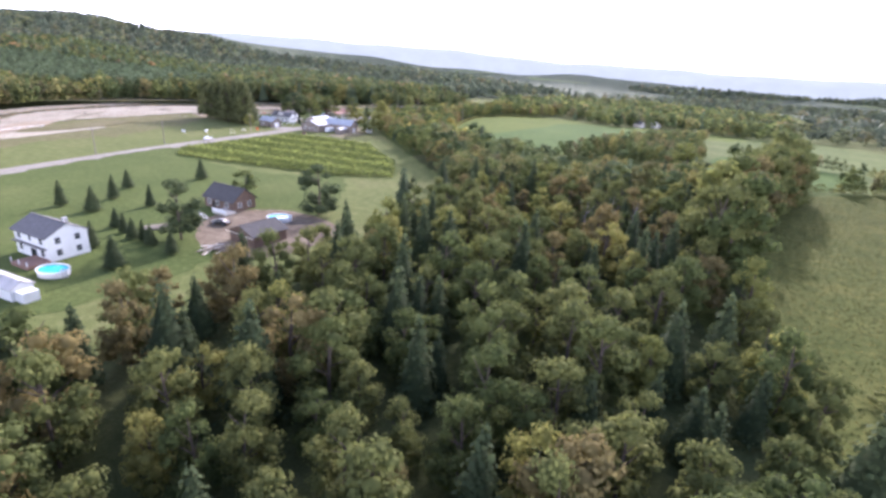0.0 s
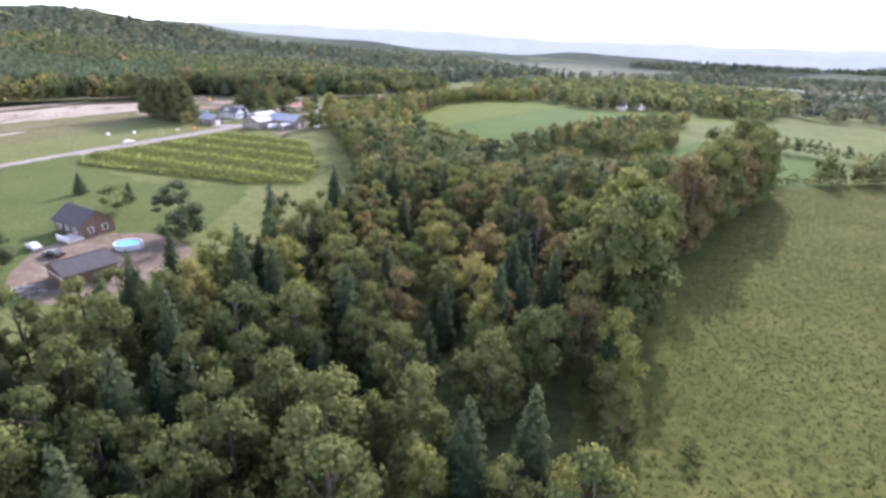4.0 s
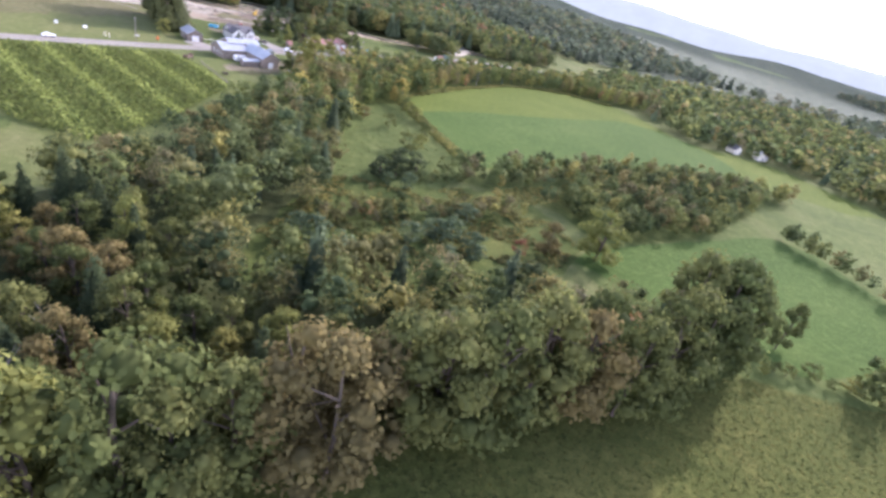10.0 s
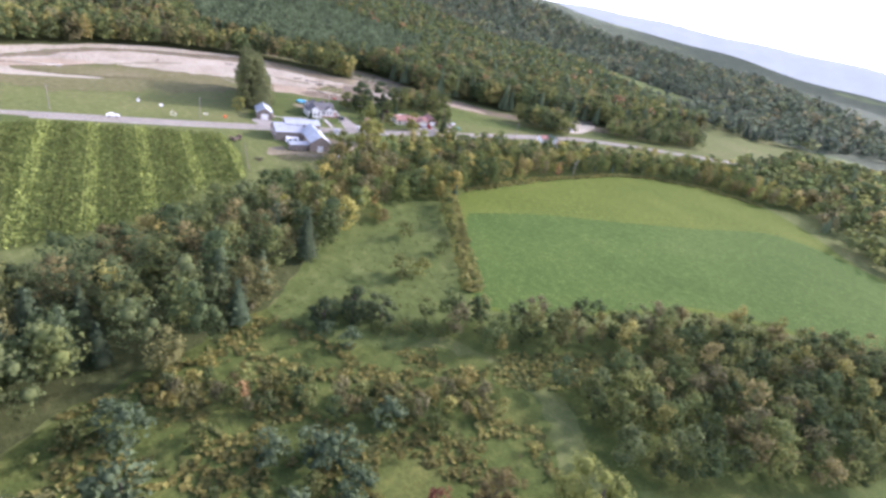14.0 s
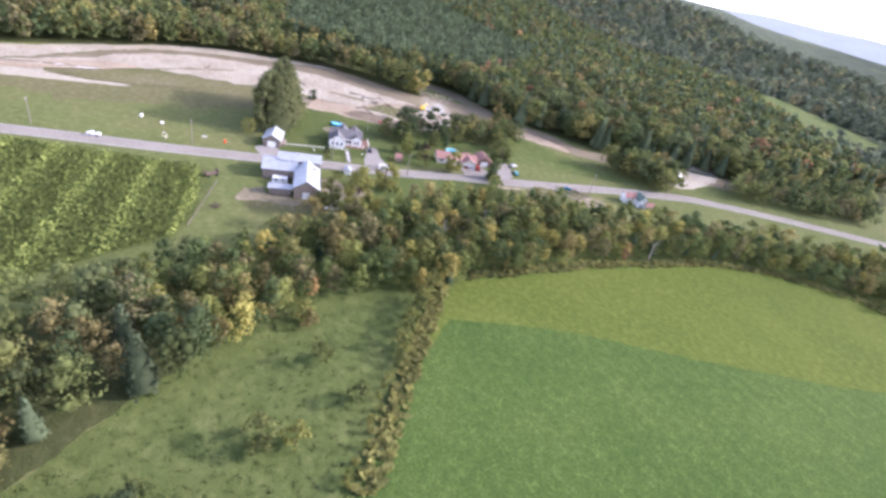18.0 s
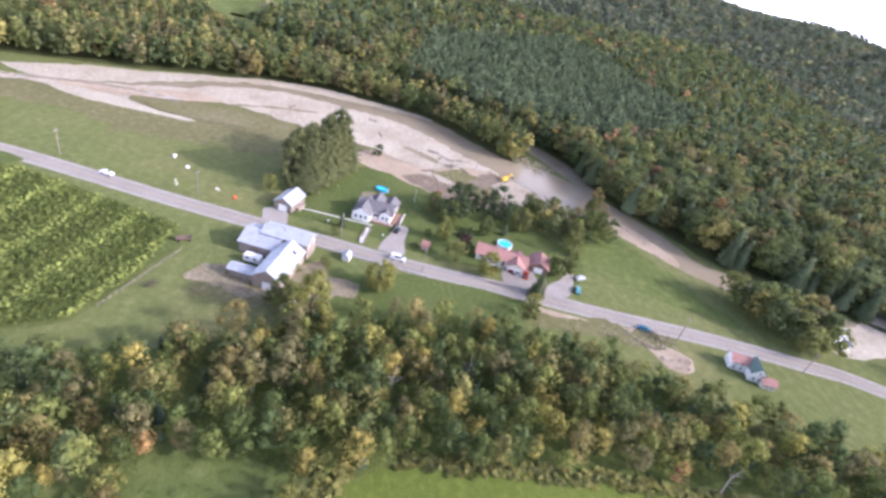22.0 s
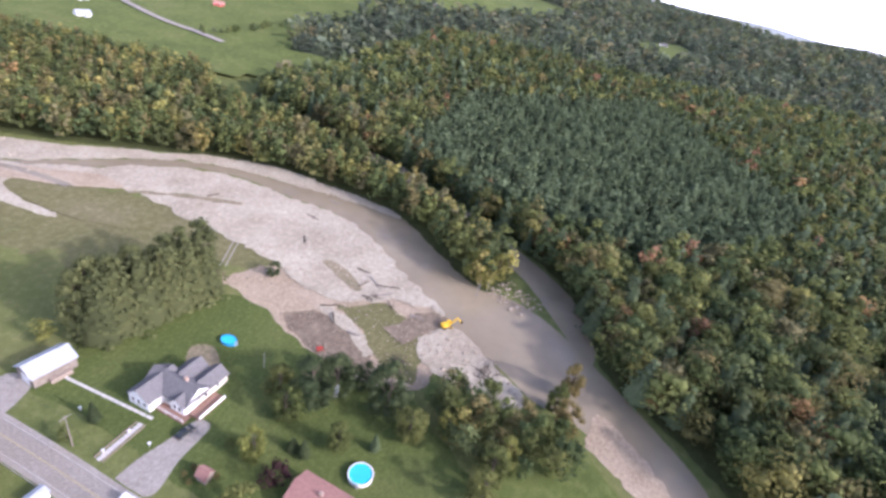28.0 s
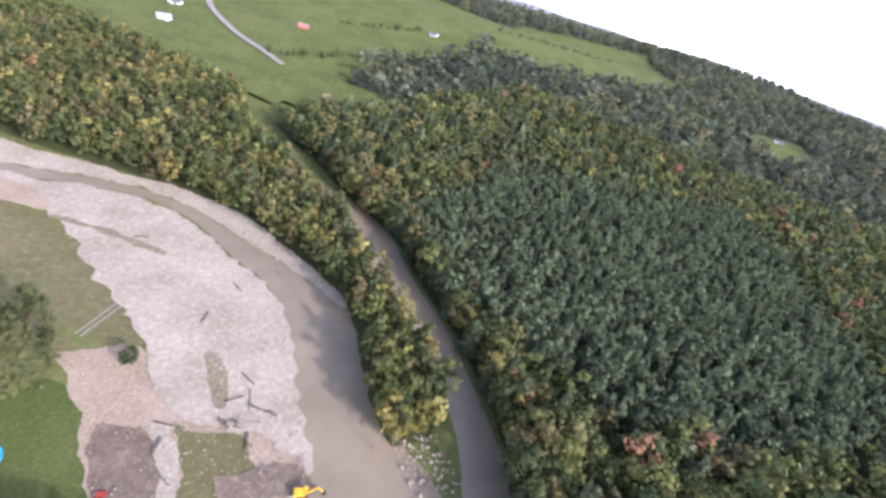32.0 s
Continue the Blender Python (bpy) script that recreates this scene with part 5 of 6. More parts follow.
def gable(root, cx, cy, turn, w, l, h, rise, walls, roofing, over=0.45, ribs=0.0, z0=0.0, hip=0.0):
    """A gabled block with its ridge along its own y: walls, two roof slopes with thickness and a ridge cap."""
    at = pose(cx, cy, z0, 0, 0, turn)
    a, b = w / 2, l / 2
    v = [(-a, -b, 0), (a, -b, 0), (a, b, 0), (-a, b, 0), (-a, -b, h), (a, -b, h), (a, b, h), (-a, b, h), (0, -b + hip, h + rise), (0, b - hip, h + rise)]
    part("wall", v, [(0, 1, 5, 8, 4), (2, 3, 7, 9, 6), (1, 2, 6, 5), (3, 0, 4, 7), (4, 8, 9, 7), (5, 6, 9, 8), (3, 2, 1, 0)], walls, root, at=at)
    k = rise / a
    for s in (-1, 1):
        e = a + over
        zl, zt = h - k * over + 0.06, h + rise + 0.06
        y0, y1 = b + over, b + over - hip
        q = [(s * e, -y0, zl), (s * e, y0, zl), (0, y1, zt), (0, -y1, zt)]
        q += [(x, y, z + 0.14) for x, y, z in q]
        shapes = [(q, [(0, 1, 2, 3), (4, 5, 6, 7), (0, 1, 5, 4), (1, 2, 6, 5), (2, 3, 7, 6), (3, 0, 4, 7)])]
        if ribs:
            n = int(2 * y0 / ribs)
            for i in range(1, n):
                y = -y0 + i * 2 * y0 / n
                r = [(s * e, y - 0.04, zl + 0.14), (s * e, y + 0.04, zl + 0.14), (0, y + 0.04, zt + 0.14), (0, y - 0.04, zt + 0.14)]
                r += [(x, yy, z + 0.06) for x, yy, z in r]
                shapes.append((r, [(4, 5, 6, 7), (0, 1, 5, 4), (1, 2, 6, 5), (2, 3, 7, 6), (3, 0, 4, 7)]))
        part("roof_slope", *many(shapes), roofing, root, at=at)
    box("ridge_cap", root, -0.14, 0.14, -b - over + hip, b + over - hip, h + rise + 0.12, h + rise + 0.27, roofing, at=at)
    return at


def window(root, at, x, y, z, w, h, face, trim):
    """A window on a wall: face is the side, '+x', '-x', '+y' or '-y'."""
    turn = {"+x": 90, "-x": -90, "+y": 180, "-y": 0}[face]
    m = at @ pose(x, y, z, 0, 0, turn)
    t = 0.12
    shapes = [box_shape(-w / 2 - t, w / 2 + t, -0.07, 0.03, -h / 2 - t, -h / 2), box_shape(-w / 2 - t, w / 2 + t, -0.07, 0.03, h / 2, h / 2 + t), box_shape(-w / 2 - t, -w / 2, -0.07, 0.03, -h / 2, h / 2), box_shape(w / 2, w / 2 + t, -0.07, 0.03, -h / 2, h / 2), box_shape(-w / 2, w / 2, -0.05, 0.03, -0.03, 0.03)]
    o = part("window", *many(shapes), trim, root, at=m)
    box("pane", o, -w / 2, w / 2, -0.03, 0.03, -h / 2, h / 2, M_GLASS)
    return o


def door(root, at, x, y, w, h, face, material, label="", z=0.0):
    turn = {"+x": 90, "-x": -90, "+y": 180, "-y": 0}[face]
    o = box("door", root, -w / 2, w / 2, -0.06, 0.04, z, z + h, material, label, at=at @ pose(x, y, 0, 0, 0, turn))
    box("handle", o, w * 0.35, w * 0.42, -0.12, -0.06, z + h * 0.46, z + h * 0.5, M_BLACK)
    return o


def thing(name, x, y, turn, label, category, group="", z=None):
    root = new(name)
    root.matrix_world = pose(x, y, float(height(x, y)) + 0.02 if z is None else z, 0, 0, turn)
    return tagged(root, label, category, group)


def row_of(root, at, face, off, spots, z, w, h, trim):
    for s in spots:
        x, y = (off, s) if face in ("+x", "-x") else (s, off)
        window(root, at, x, y, z, w, h, face, trim)


def barn():
    b = thing("barn", -70, 386, -17, "large weathered barn with pale tin roofs beside the road", "barn")
    a1 = gable(b, -1.5, -5.4, 0, 11.4, 12.0, 4.0, 2.2, M_BARNWOOD, M_TIN)
    a2 = gable(b, -3.8, 1.4, 0, 7.2, 15.2, 6.2, 1.3, M_BRICKY, M_TIN, z0=0.01)
    a3 = gable(b, 9.4, 4.4, 90, 8.4, 17.4, 4.2, 2.7, M_BRICKY, M_TIN, z0=0.02)
    gable(b, 14.8, -4.4, 0, 3.4, 7.4, 2.6, 0.7, M_BARNWOOD, M_TIN, z0=0.03)
    door(b, a2, -3.63, 2.0, 3.6, 3.6, "-x", M_BARNWOOD, "grey sliding barn door")
    door(b, a2, 0, 7.63, 3.0, 3.0, "+y", M_BARNWOOD, "grey barn door")
    door(b, a3, 0, -8.73, 2.4, 2.6, "-y", M_WHITE, "white plank door")
    row_of(b, a2, "+y", 7.61, (-2.2, 2.2), 4.6, 0.8, 1.0, M_WHITE)
    row_of(b, a3, "+x", 4.21, (-5, -1.5, 2, 5.5), 2.4, 0.8, 0.9, M_WHITE)
    row_of(b, a1, "-y", -6.02, (-3, 0, 3), 2.2, 0.8, 0.9, M_WHITE)
    box("vent", b, -0.4, 0.4, -0.4, 0.4, 7.3, 8.3, M_TIN_RUST, "dark square roof vent", 0.1, at=pose(-3.4, 0.6, 0))
    box("roof_hatch", b, -0.5, 0.5, -0.7, 0.7, 0, 0.1, M_BLACK, "dark hole in the tin roof", at=pose(4.5, 6.8, 5.62, -32.7, 0, 0))
    return b


def garage():
    g = thing("garage", -101.8, 385.2, -22, "small grey board garage with a pale tin roof", "garage")
    a = gable(g, 0, 0, 90, 6.8, 10.0, 3.4, 2.0, M_BARNWOOD, M_TIN)
    door(g, a, 0, -5.03, 3.2, 2.6, "-y", M_WHITE, "white roll-up garage door")
    door(g, a, -3.43, -2.5, 1.0, 2.1, "-x", M_BLACK, "dark side door")
    window(g, a, -3.42, 2.5, 1.8, 0.9, 1.0, "-x", M_WHITE)
    box("wood_stack", g, -3.0, 2.0, 3.5, 4.9, 0, 1.2, M_BRICKY, "stacked brown firewood against the wall")
    return g


def white_house():
    h = thing("house", -104, 418, -17, "white house with several grey shingled gables and a porch", "house")
    a = gable(h, 0.6, -0.2, 0, 7.4, 13.6, 3.4, 2.6, M_WHITE, M_GREYROOF)
    b = gable(h, 3.2, -4.2, 90, 6.6, 10.0, 3.4, 2.4, M_WHITE, M_GREYROOF, z0=0.01)
    c = gable(h, -4.6, -1.2, 90, 6.0, 6.6, 3.2, 2.2, M_WHITE, M_GREYROOF, z0=0.02)
    d = gable(h, -4.4, 4.2, 90, 4.8, 9.6, 2.9, 1.8, M_CREAM, M_GREYROOF, z0=0.03)
    e = gable(h, 2.2, 4.4, 90, 4.4, 5.4, 3.2, 1.6, M_WHITE, M_GREYROOF, z0=0.04)
    row_of(h, a, "+x", 3.71, (0.4, 1.6), 1.8, 1.0, 1.3, M_WHITE)
    row_of(h, b, "-y", -5.01, (-1.9, 0, 1.9), 1.8, 0.9, 1.4, M_WHITE)
    row_of(h, b, "-x", -3.31, (-3, 0), 1.8, 0.9, 1.3, M_WHITE)
    row_of(h, e, "-y", -2.71, (-0.8, 0.8), 1.8, 0.8, 1.3, M_WHITE)
    row_of(h, d, "+x", 2.41, (-2.5, 1.5), 1.6, 0.9, 1.2, M_WHITE)
    row_of(h, c, "-x", -3.01, (-2, 1), 1.7, 0.9, 1.2, M_WHITE)
    door(h, a, 3.73, 2.6, 0.9, 2.1, "+x", M_DARKROOF, "dark front door", 0.3)
    box("porch_floor", h, 4.3, 6.8, -0.6, 8.0, 0, 0.35, M_DECK, "reddish-brown porch floor")
    for y in (-0.4, 2.4, 5.2, 7.8):
        box("porch_post", h, 6.55, 6.7, y - 0.07, y + 0.07, 0.35, 1.4, M_WHITE)
    for z in (0.8, 1.35):
        box("porch_rail", h, 6.58, 6.67, -0.4, 7.9, z, z + 0.08, M_WHITE)
    box("side_porch", h, -4.5, 4.0, 7.0, 10.4, 0, 0.4, M_DECK, "reddish-brown side deck")
    box("deck_rail", h, -4.5, 4.0, 10.25, 10.4, 0.4, 1.3, M_WHITE, "white deck railing")
    box("chimney", h, -0.4, 0.4, 2.0, 2.8, 5.4, 6.9, M_PINK, "brick chimney")
    return h


def ranch():
    h = thing("house", -81.7, 464.6, -18.6, "low ranch house with a faded red shingle roof", "house")
    a = gable(h, 0, 0, 0, 7.6, 19.0, 2.7, 1.7, M_CREAM, M_REDROOF, 0.6)
    b = gable(h, 1.6, 5.6, 90, 6.2, 9.0, 2.7, 1.5, M_CREAM, M_REDROOF, 0.6, z0=0.02)
    row_of(h, a, "+x", 3.81, (-7.5, -4.5, -1.5), 1.5, 1.3, 1.1, M_WHITE)
    row_of(h, a, "-x", -3.81, (-6, -2, 2, 6), 1.5, 1.2, 1.0, M_WHITE)
    door(h, a, 3.83, 1.0, 1.0, 2.0, "+x", M_DARKROOF, "dark front door")
    door(h, b, 0, -4.53, 4.2, 2.2, "-y", M_WHITE, "pale garage door")
    box("porch_floor", h, 3.8, 5.4, -4.6, 1.8, 0, 0.25, M_CONCRETE)
    box("chimney", h, -0.5, 0.4, -3.4, -2.6, 3.9, 5.3, M_PINK, "brick chimney")
    s = thing("garage", -79.6, 479.0, -20, "detached garage with a dark reddish shingle roof", "garage")
    c = gable(s, 0, 0, 90, 6.8, 8.0, 2.6, 1.9, M_BROWNWALL, M_REDROOF, 0.5)
    door(s, c, 0, -4.03, 3.2, 2.2, "-y", M_WHITE, "white roll-up garage door")
    window(s, c, 3.42, 0, 1.5, 0.9, 0.9, "+x", M_WHITE)
    return h


def roadside_house():
    h = thing("house", -32.3, 538, -20, "white frame house with red and green roofs close to the road", "house")
    a = gable(h, -3.0, -3.0, 0, 7.0, 9.0, 4.6, 2.2, M_WHITE, M_REDROOF)
    b = gable(h, 0.8, 3.4, 90, 6.6, 8.8, 4.8, 3.2, M_WHITE, M_GREENROOF, z0=0.02)
    c = gable(h, 5.0, 8.4, 0, 5.6, 6.4, 2.8, 1.6, M_CREAM, M_REDROOF, z0=0.03)
    row_of(h, a, "-y", -4.51, (-1.8, 1.8), 1.7, 0.9, 1.4, M_WHITE)
    row_of(h, a, "+x", 3.51, (-2.5, 0.5), 1.7, 0.9, 1.4, M_WHITE)
    row_of(h, a, "+x", 3.51, (-2.5, 0.5), 3.8, 0.8, 0.9, M_WHITE)
    row_of(h, b, "-y", -4.41, (-1.4, 1.4), 1.8, 0.9, 1.4, M_WHITE)
    row_of(h, b, "-y", -4.41, (0,), 5.4, 0.8, 1.1, M_WHITE)
    row_of(h, c, "+x", 2.81, (-1, 1.4), 1.5, 0.9, 1.1, M_WHITE)
    door(h, b, -3.33, 1.0, 0.95, 2.0, "-x", M_BLACK, "dark door")
    box("chimney", h, -3.4, -2.7, -0.6, 0.1, 6.0, 7.6, M_PINK, "brick chimney")
    h.matrix_world = h.matrix_world @ Matrix.Diagonal((0.7, 0.7, 0.7, 1))
    return h


def south_house():
    h = thing("house", -64, 177, -22, "white two-storey house with a grey roof and a rear deck", "house")
    a = gable(h, 0, 0, 90, 7.6, 10.6, 5.0, 2.0, M_WHITE, M_GREYROOF, 0.5)
    for z in (1.6, 4.0):
        row_of(h, a, "-x", -3.81, (-3.6, 3.6), z, 1.2, 1.2, M_WHITE)
        row_of(h, a, "-y", -5.31, (-1.8, 1.8), z, 1.0, 1.2, M_WHITE)
    row_of(h, a, "-x", -3.81, (0,), 4.0, 0.8, 0.9, M_WHITE)
    box("roof_band", h, -5.5, 5.5, -4.5, -3.85, 2.7, 2.85, M_GREYROOF)
    door(h, a, -3.83, -0.6, 1.8, 2.0, "-x", M_GLASS, "dark glass patio door")
    box("deck", h, 0.8, 6.2, -8.0, -3.9, 0, 0.7, M_DECK, "brown wooden deck")
    for x, y in ((0.9, -7.9), (6.1, -7.9), (6.1, -4.0), (3.5, -7.9)):
        box("deck_post", h, x - 0.06, x + 0.06, y - 0.06, y + 0.06, 0.7, 1.6, M_WHITE)
    box("chimney", h, 4.2, 4.9, 0.2, 0.9, 5.6, 8.0, M_CONCRETE, "pale chimney")
    s = thing("shed", -58, 159, 70, "long low shed with a pale tin roof", "shed")
    gable(s, 0, 0, 0, 3.4, 10.5, 2.2, 0.8, M_WHITE, M_TIN_RUST, 0.3)
    box("end_box", s, -1.2, 1.2, -7.6, -5.3, 0, 1.8, M_WHITE, "white lean-to box")
    return h


def brown_house():
    h = thing("house", -47, 218, -24, "dark brown house with a dark shingle roof", "house")
    a = gable(h, 0, 0, 90, 7.6, 11.0, 3.0, 2.8, M_BROWNWALL, M_DARKROOF, 0.6)
    row_of(h, a, "-x", -3.81, (-3, 0.5, 3.6), 1.6, 1.1, 1.1, M_WHITE)
    row_of(h, a, "-y", -5.51, (-1.6, 1.6), 1.6, 1.0, 1.1, M_WHITE)
    door(h, a, -3.83, 2.0, 1.0, 2.0, "-x", M_BLACK, "dark door")
    box("deck", h, 1.5, 6.5, -7.2, -3.9, 0, 0.6, M_CREAM, "pale wooden deck")
    box("deck_rail", h, 1.5, 6.5, -7.25, -7.1, 0.6, 1.5, M_WHITE)
    g = thing("garage", -29, 194, -30, "brown garage with a dark roof and pale roof edge", "garage")
    c = gable(g, 0, 0, 0, 8.4, 9.0, 2.7, 1.6, M_BROWNWALL, M_DARKROOF, 0.5)
    box("fascia", g, -4.8, 4.8, -5.06, -5.0, 2.3, 2.5, M_CREAM, "pale trim board")
    door(g, c, -1.6, -4.53, 2.6, 2.1, "-y", M_BROWNWALL, "brown garage door")
    door(g, c, 2.2, -4.53, 2.6, 2.1, "-y", M_BROWNWALL, "brown garage door")
    t = thing("log_row", -53, 195, 40, "row of pale cut logs beside the drive", "logs")
    for k in range(4):
        part("log", *disc_shape(0.35, -3.2, 3.2, 12), M_STONE, t, at=pose(0, k * 0.72, 0.36, 0, 90, 0))
    p = thing("lumber_heap", -35, 186, 20, "heap of pale sawn lumber and scrap boards", "lumber")
    r = random.Random(4)
    for k in range(16):
        box("board", p, -2.4, 2.4, -0.15, 0.15, 0, 0.12, M_BRICKY if k % 3 else M_CREAM, at=pose(r.uniform(-2.5, 2.5), r.uniform(-1.8, 1.8), 0.02 + 0.13 * (k % 6), 0, 0, r.uniform(0, 180)))
    return h


def far_house(x, y, turn, walls, roofing, label, w=7, l=11, h=4):
    o = thing("farmhouse", x, y, turn, label, "house", "far farmhouses")
    a = gable(o, 0, 0, 0, w, l, h, 2.4, walls, roofing)
    gable(o, w * 0.7, 1.0, 90, w * 0.6, w * 0.8, h * 0.6, 1.5, walls, roofing, z0=0.02)
    row_of(o, a, "+x", w / 2 + 0.01, (-4, -1.5), h * 0.4, 1.0, 1.4, M_WHITE)
    row_of(o, a, "-y", -l / 2 - 0.01, (-2, 2), h * 0.4, 1.0, 1.4, M_WHITE)
    return o


barn(), garage(), white_house(), ranch(), roadside_house(), south_house(), brown_house()
for x, y, t, wl, rf, words in ((-492, 102, 20, M_WHITE, M_GREYROOF, "white farmhouse on the far slope"), (-442, 140, 60, M_WHITE, M_TIN, "white farm building on the far slope"), (-534, 74, 10, M_WHITE, M_REDROOF, "white farmhouse with a red roof on the far slope"), (-571, 191, 30, M_REDP, M_REDROOF, "red barn on the far slope"), (-734, 273, 0, M_WHITE, M_GREYROOF, "white farmhouse on the far pasture"), (-801, 388, 50, M_WHITE, M_GREYROOF, "white farmhouse at the wood edge"), (-803, 492, 70, M_WHITE, M_TIN, "white farm building on the far pasture"), (-1077, 625, 40, M_WHITE, M_GREYROOF, "white farmhouse high on the slope"), (-1093, 674, 10, M_WHITE, M_TIN, "white farm building high on the slope"), (-880, 740, 10, M_WHITE, M_GREYROOF, "white farmhouse in a small clearing")):
    far_house(x, y, t, wl, rf, words)
far_house(170, 568, 40, M_CREAM, M_GREYROOF, "small pale house beyond the hay field", 5, 8, 3)
far_house(186, 573, 10, M_CREAM, M_TIN_RUST, "small pale barn among trees beyond the hay field", 5, 7, 3)
far_house(-53, 594, 10, M_WHITE, M_TIN, "small white house among trees beyond the meadow", 5, 7, 3)
ribbon("farm_lane", [(-640, 20), (-539, 98), (-483, 175), (-462, 227), (-450, 256)], 6.0, 3.4, M_DRIVE, "pale lane up the far pasture", "lane")

# ---- pools ----


def round_pool(x, y, r, sy, label, deep=1.15, turn=0):
    p = thing("swimming_pool", x, y, turn, label, "pool", "above-ground pools")
    v, f = disc_shape(r, 0, deep, 32, None, 0, 0, sy)
    part("pool_wall", v, f[:32], M_WHITE if r > 2.6 else M_POOLBLUE, p)
    ring = [(math.cos(2 * math.pi * i / 32) * q, math.sin(2 * math.pi * i / 32) * q * sy, z) for q, z in ((r - 0.16, deep), (r + 0.14, deep), (r + 0.14, deep + 0.08), (r - 0.16, deep + 0.08)) for i in range(32)]
    part("rim", ring, [(a * 32 + i, a * 32 + (i + 1) % 32, ((a + 1) % 4) * 32 + (i + 1) % 32, ((a + 1) % 4) * 32 + i) for a in range(4) for i in range(32)], M_WHITE if r > 2.6 else M_POOLBLUE, p)
    part("pool_water", *disc_shape(r - 0.1, deep - 0.3, deep - 0.15, 32, None, 0, 0, sy), M_POOLWATER, p, "clear blue pool water")
    for s in (-0.3, 0.3):
        box("ladder_rail", p, r - 0.1, r + 0.5, s - 0.03, s + 0.03, 0, deep + 0.6, M_WHITE, taper=0.02)
    return p


round_pool(-92, 468.5, 2.95, 1.0, "round above-ground pool with a white rim behind the ranch house")
round_pool(-125, 420.5, 2.5, 0.72, "oval blue above-ground pool on the lawn", 0.9, 70)
round_pool(-56, 167, 2.9, 0.8, "oval above-ground pool beside the white house", 1.1, -20)
round_pool(-30, 209, 2.9, 0.85, "pale blue above-ground pool behind the brown house")

# ---- vehicles ----


def vehicle(kind, x, y, turn, paint, label, dents=0):
    """A car, pickup or van of real size: body, cabin, glass, wheels and lamps. It looks along its own y."""
    o = thing(kind, x, y, turn, label, {"pickup": "pickup truck", "van": "van"}.get(kind, "car"), "parked vehicles", 0.09)
    L, W = (5.4, 1.95) if kind != "car" else (4.6, 1.8)
    a, b = W / 2, L / 2
    prof = [(-b, 0.35), (-b, 0.85), (-b + 0.1, 0.98), (b - 1.2, 0.98), (b - 0.15, 0.85), (b, 0.6), (b, 0.35)]
    v = [(s * (a if z < 0.9 else a - 0.08), y_, z) for s in (-1, 1) for y_, z in prof]
    n = len(prof)
    part("body", v, [tuple(range(n)), tuple(range(2 * n - 1, n - 1, -1))] + [(i, (i + 1) % n, n + (i + 1) % n, n + i) for i in range(n)], paint, o)
    y0, y1, top = {"car": (-1.6, 1.0, 1.45), "pickup": (-0.3, 1.2, 1.75), "van": (-2.6, 1.6, 2.0)}[kind]
    c = [(s * q, yy, z) for s in (-1, 1) for q, yy, z in ((a - 0.1, y0, 0.97), (a - 0.1, y1, 0.97), (a - 0.25, y1 - 0.65, top), (a - 0.25, y0 + (0.5 if kind == "car" else 0.12), top))]
    cab = part("cabin", c, [(0, 1, 2, 3), (7, 6, 5, 4), (0, 4, 5, 1), (1, 5, 6, 2), (2, 6, 7, 3), (3, 7, 4, 0)], paint, o)
    part("windscreen", [(-a + 0.2, y1 - 0.02, 1.05), (a - 0.2, y1 - 0.02, 1.05), (a - 0.32, y1 - 0.58, top - 0.06), (-a + 0.32, y1 - 0.58, top - 0.06), (-a + 0.2, y1 + 0.02, 1.07), (a - 0.2, y1 + 0.02, 1.07), (a - 0.32, y1 - 0.54, top - 0.04), (-a + 0.32, y1 - 0.54, top - 0.04)], [(3, 2, 1, 0), (4, 5, 6, 7), (0, 1, 5, 4), (1, 2, 6, 5), (2, 3, 7, 6), (3, 0, 4, 7)], M_GLASS, o)
    for s in (-1, 1):
        q = s * (a - 0.115)
        box("side_window", cab, min(q, q + s * 0.03), max(q, q + s * 0.03), max(y0 + 0.5, -1.2), y1 - 0.55, 1.08, top - 0.22, M_GLASS)
    if kind == "pickup":
        box("cargo_bed", o, -a + 0.12, a - 0.12, -b + 0.12, -0.42, 0.72, 0.99, M_BLACK, "dark open cargo bed")
    for s in (-1, 1):
        for yy in (-b + 0.95, b - 0.95):
            t = part("tyre", *disc_shape(0.36, -0.12, 0.12, 16), M_BLACK, o, at=pose(s * (a - 0.08), yy, 0.36, 0, 90, 0))
            part("rim", *disc_shape(0.2, -0.135, 0.135, 12), M_PAINT["silver"], t)
        box("headlight", o, s * (a - 0.45) - 0.18, s * (a - 0.45) + 0.18, b - 0.06, b + 0.02, 0.6, 0.75, M_PAINT["white"])
        box("tail_light", o, s * (a - 0.2) - 0.1, s * (a - 0.2) + 0.1, -b - 0.02, -b + 0.05, 0.65, 0.85, M_REDP)
    return o


vehicle("van", -74.4, 425, -16, M_PAINT["white"], "white van on the road")
vehicle("car", -75.8, 467.2, 70, M_PAINT["maroon"], "dark red car parked before the ranch house")
vehicle("pickup", -74.6, 469.6, 70, M_PAINT["white"], "white pickup parked before the ranch house")
vehicle("pickup", -73.0, 472.2, 70, M_REDP, "red pickup parked before the ranch house")
vehicle("car", -75, 495, 20, M_PAINT["silver"], "pale silver car parked on the grass")
vehicle("car", -67, 491, 70, M_PAINT["teal"], "grey-green car parked beside the lane")
vehicle("car", -49, 509, -16, M_PAINT["blue"], "blue car parked at the road edge")
vehicle("car", -93, 425.5, 68, M_PAINT["dark"], "dark car parked on the driveway")
vehicle("car", -107, 322, -16, M_PAINT["white"], "white car on the road")
vehicle("car", -49, 205, 60, M_PAINT["white"], "white car parked by the brown house")
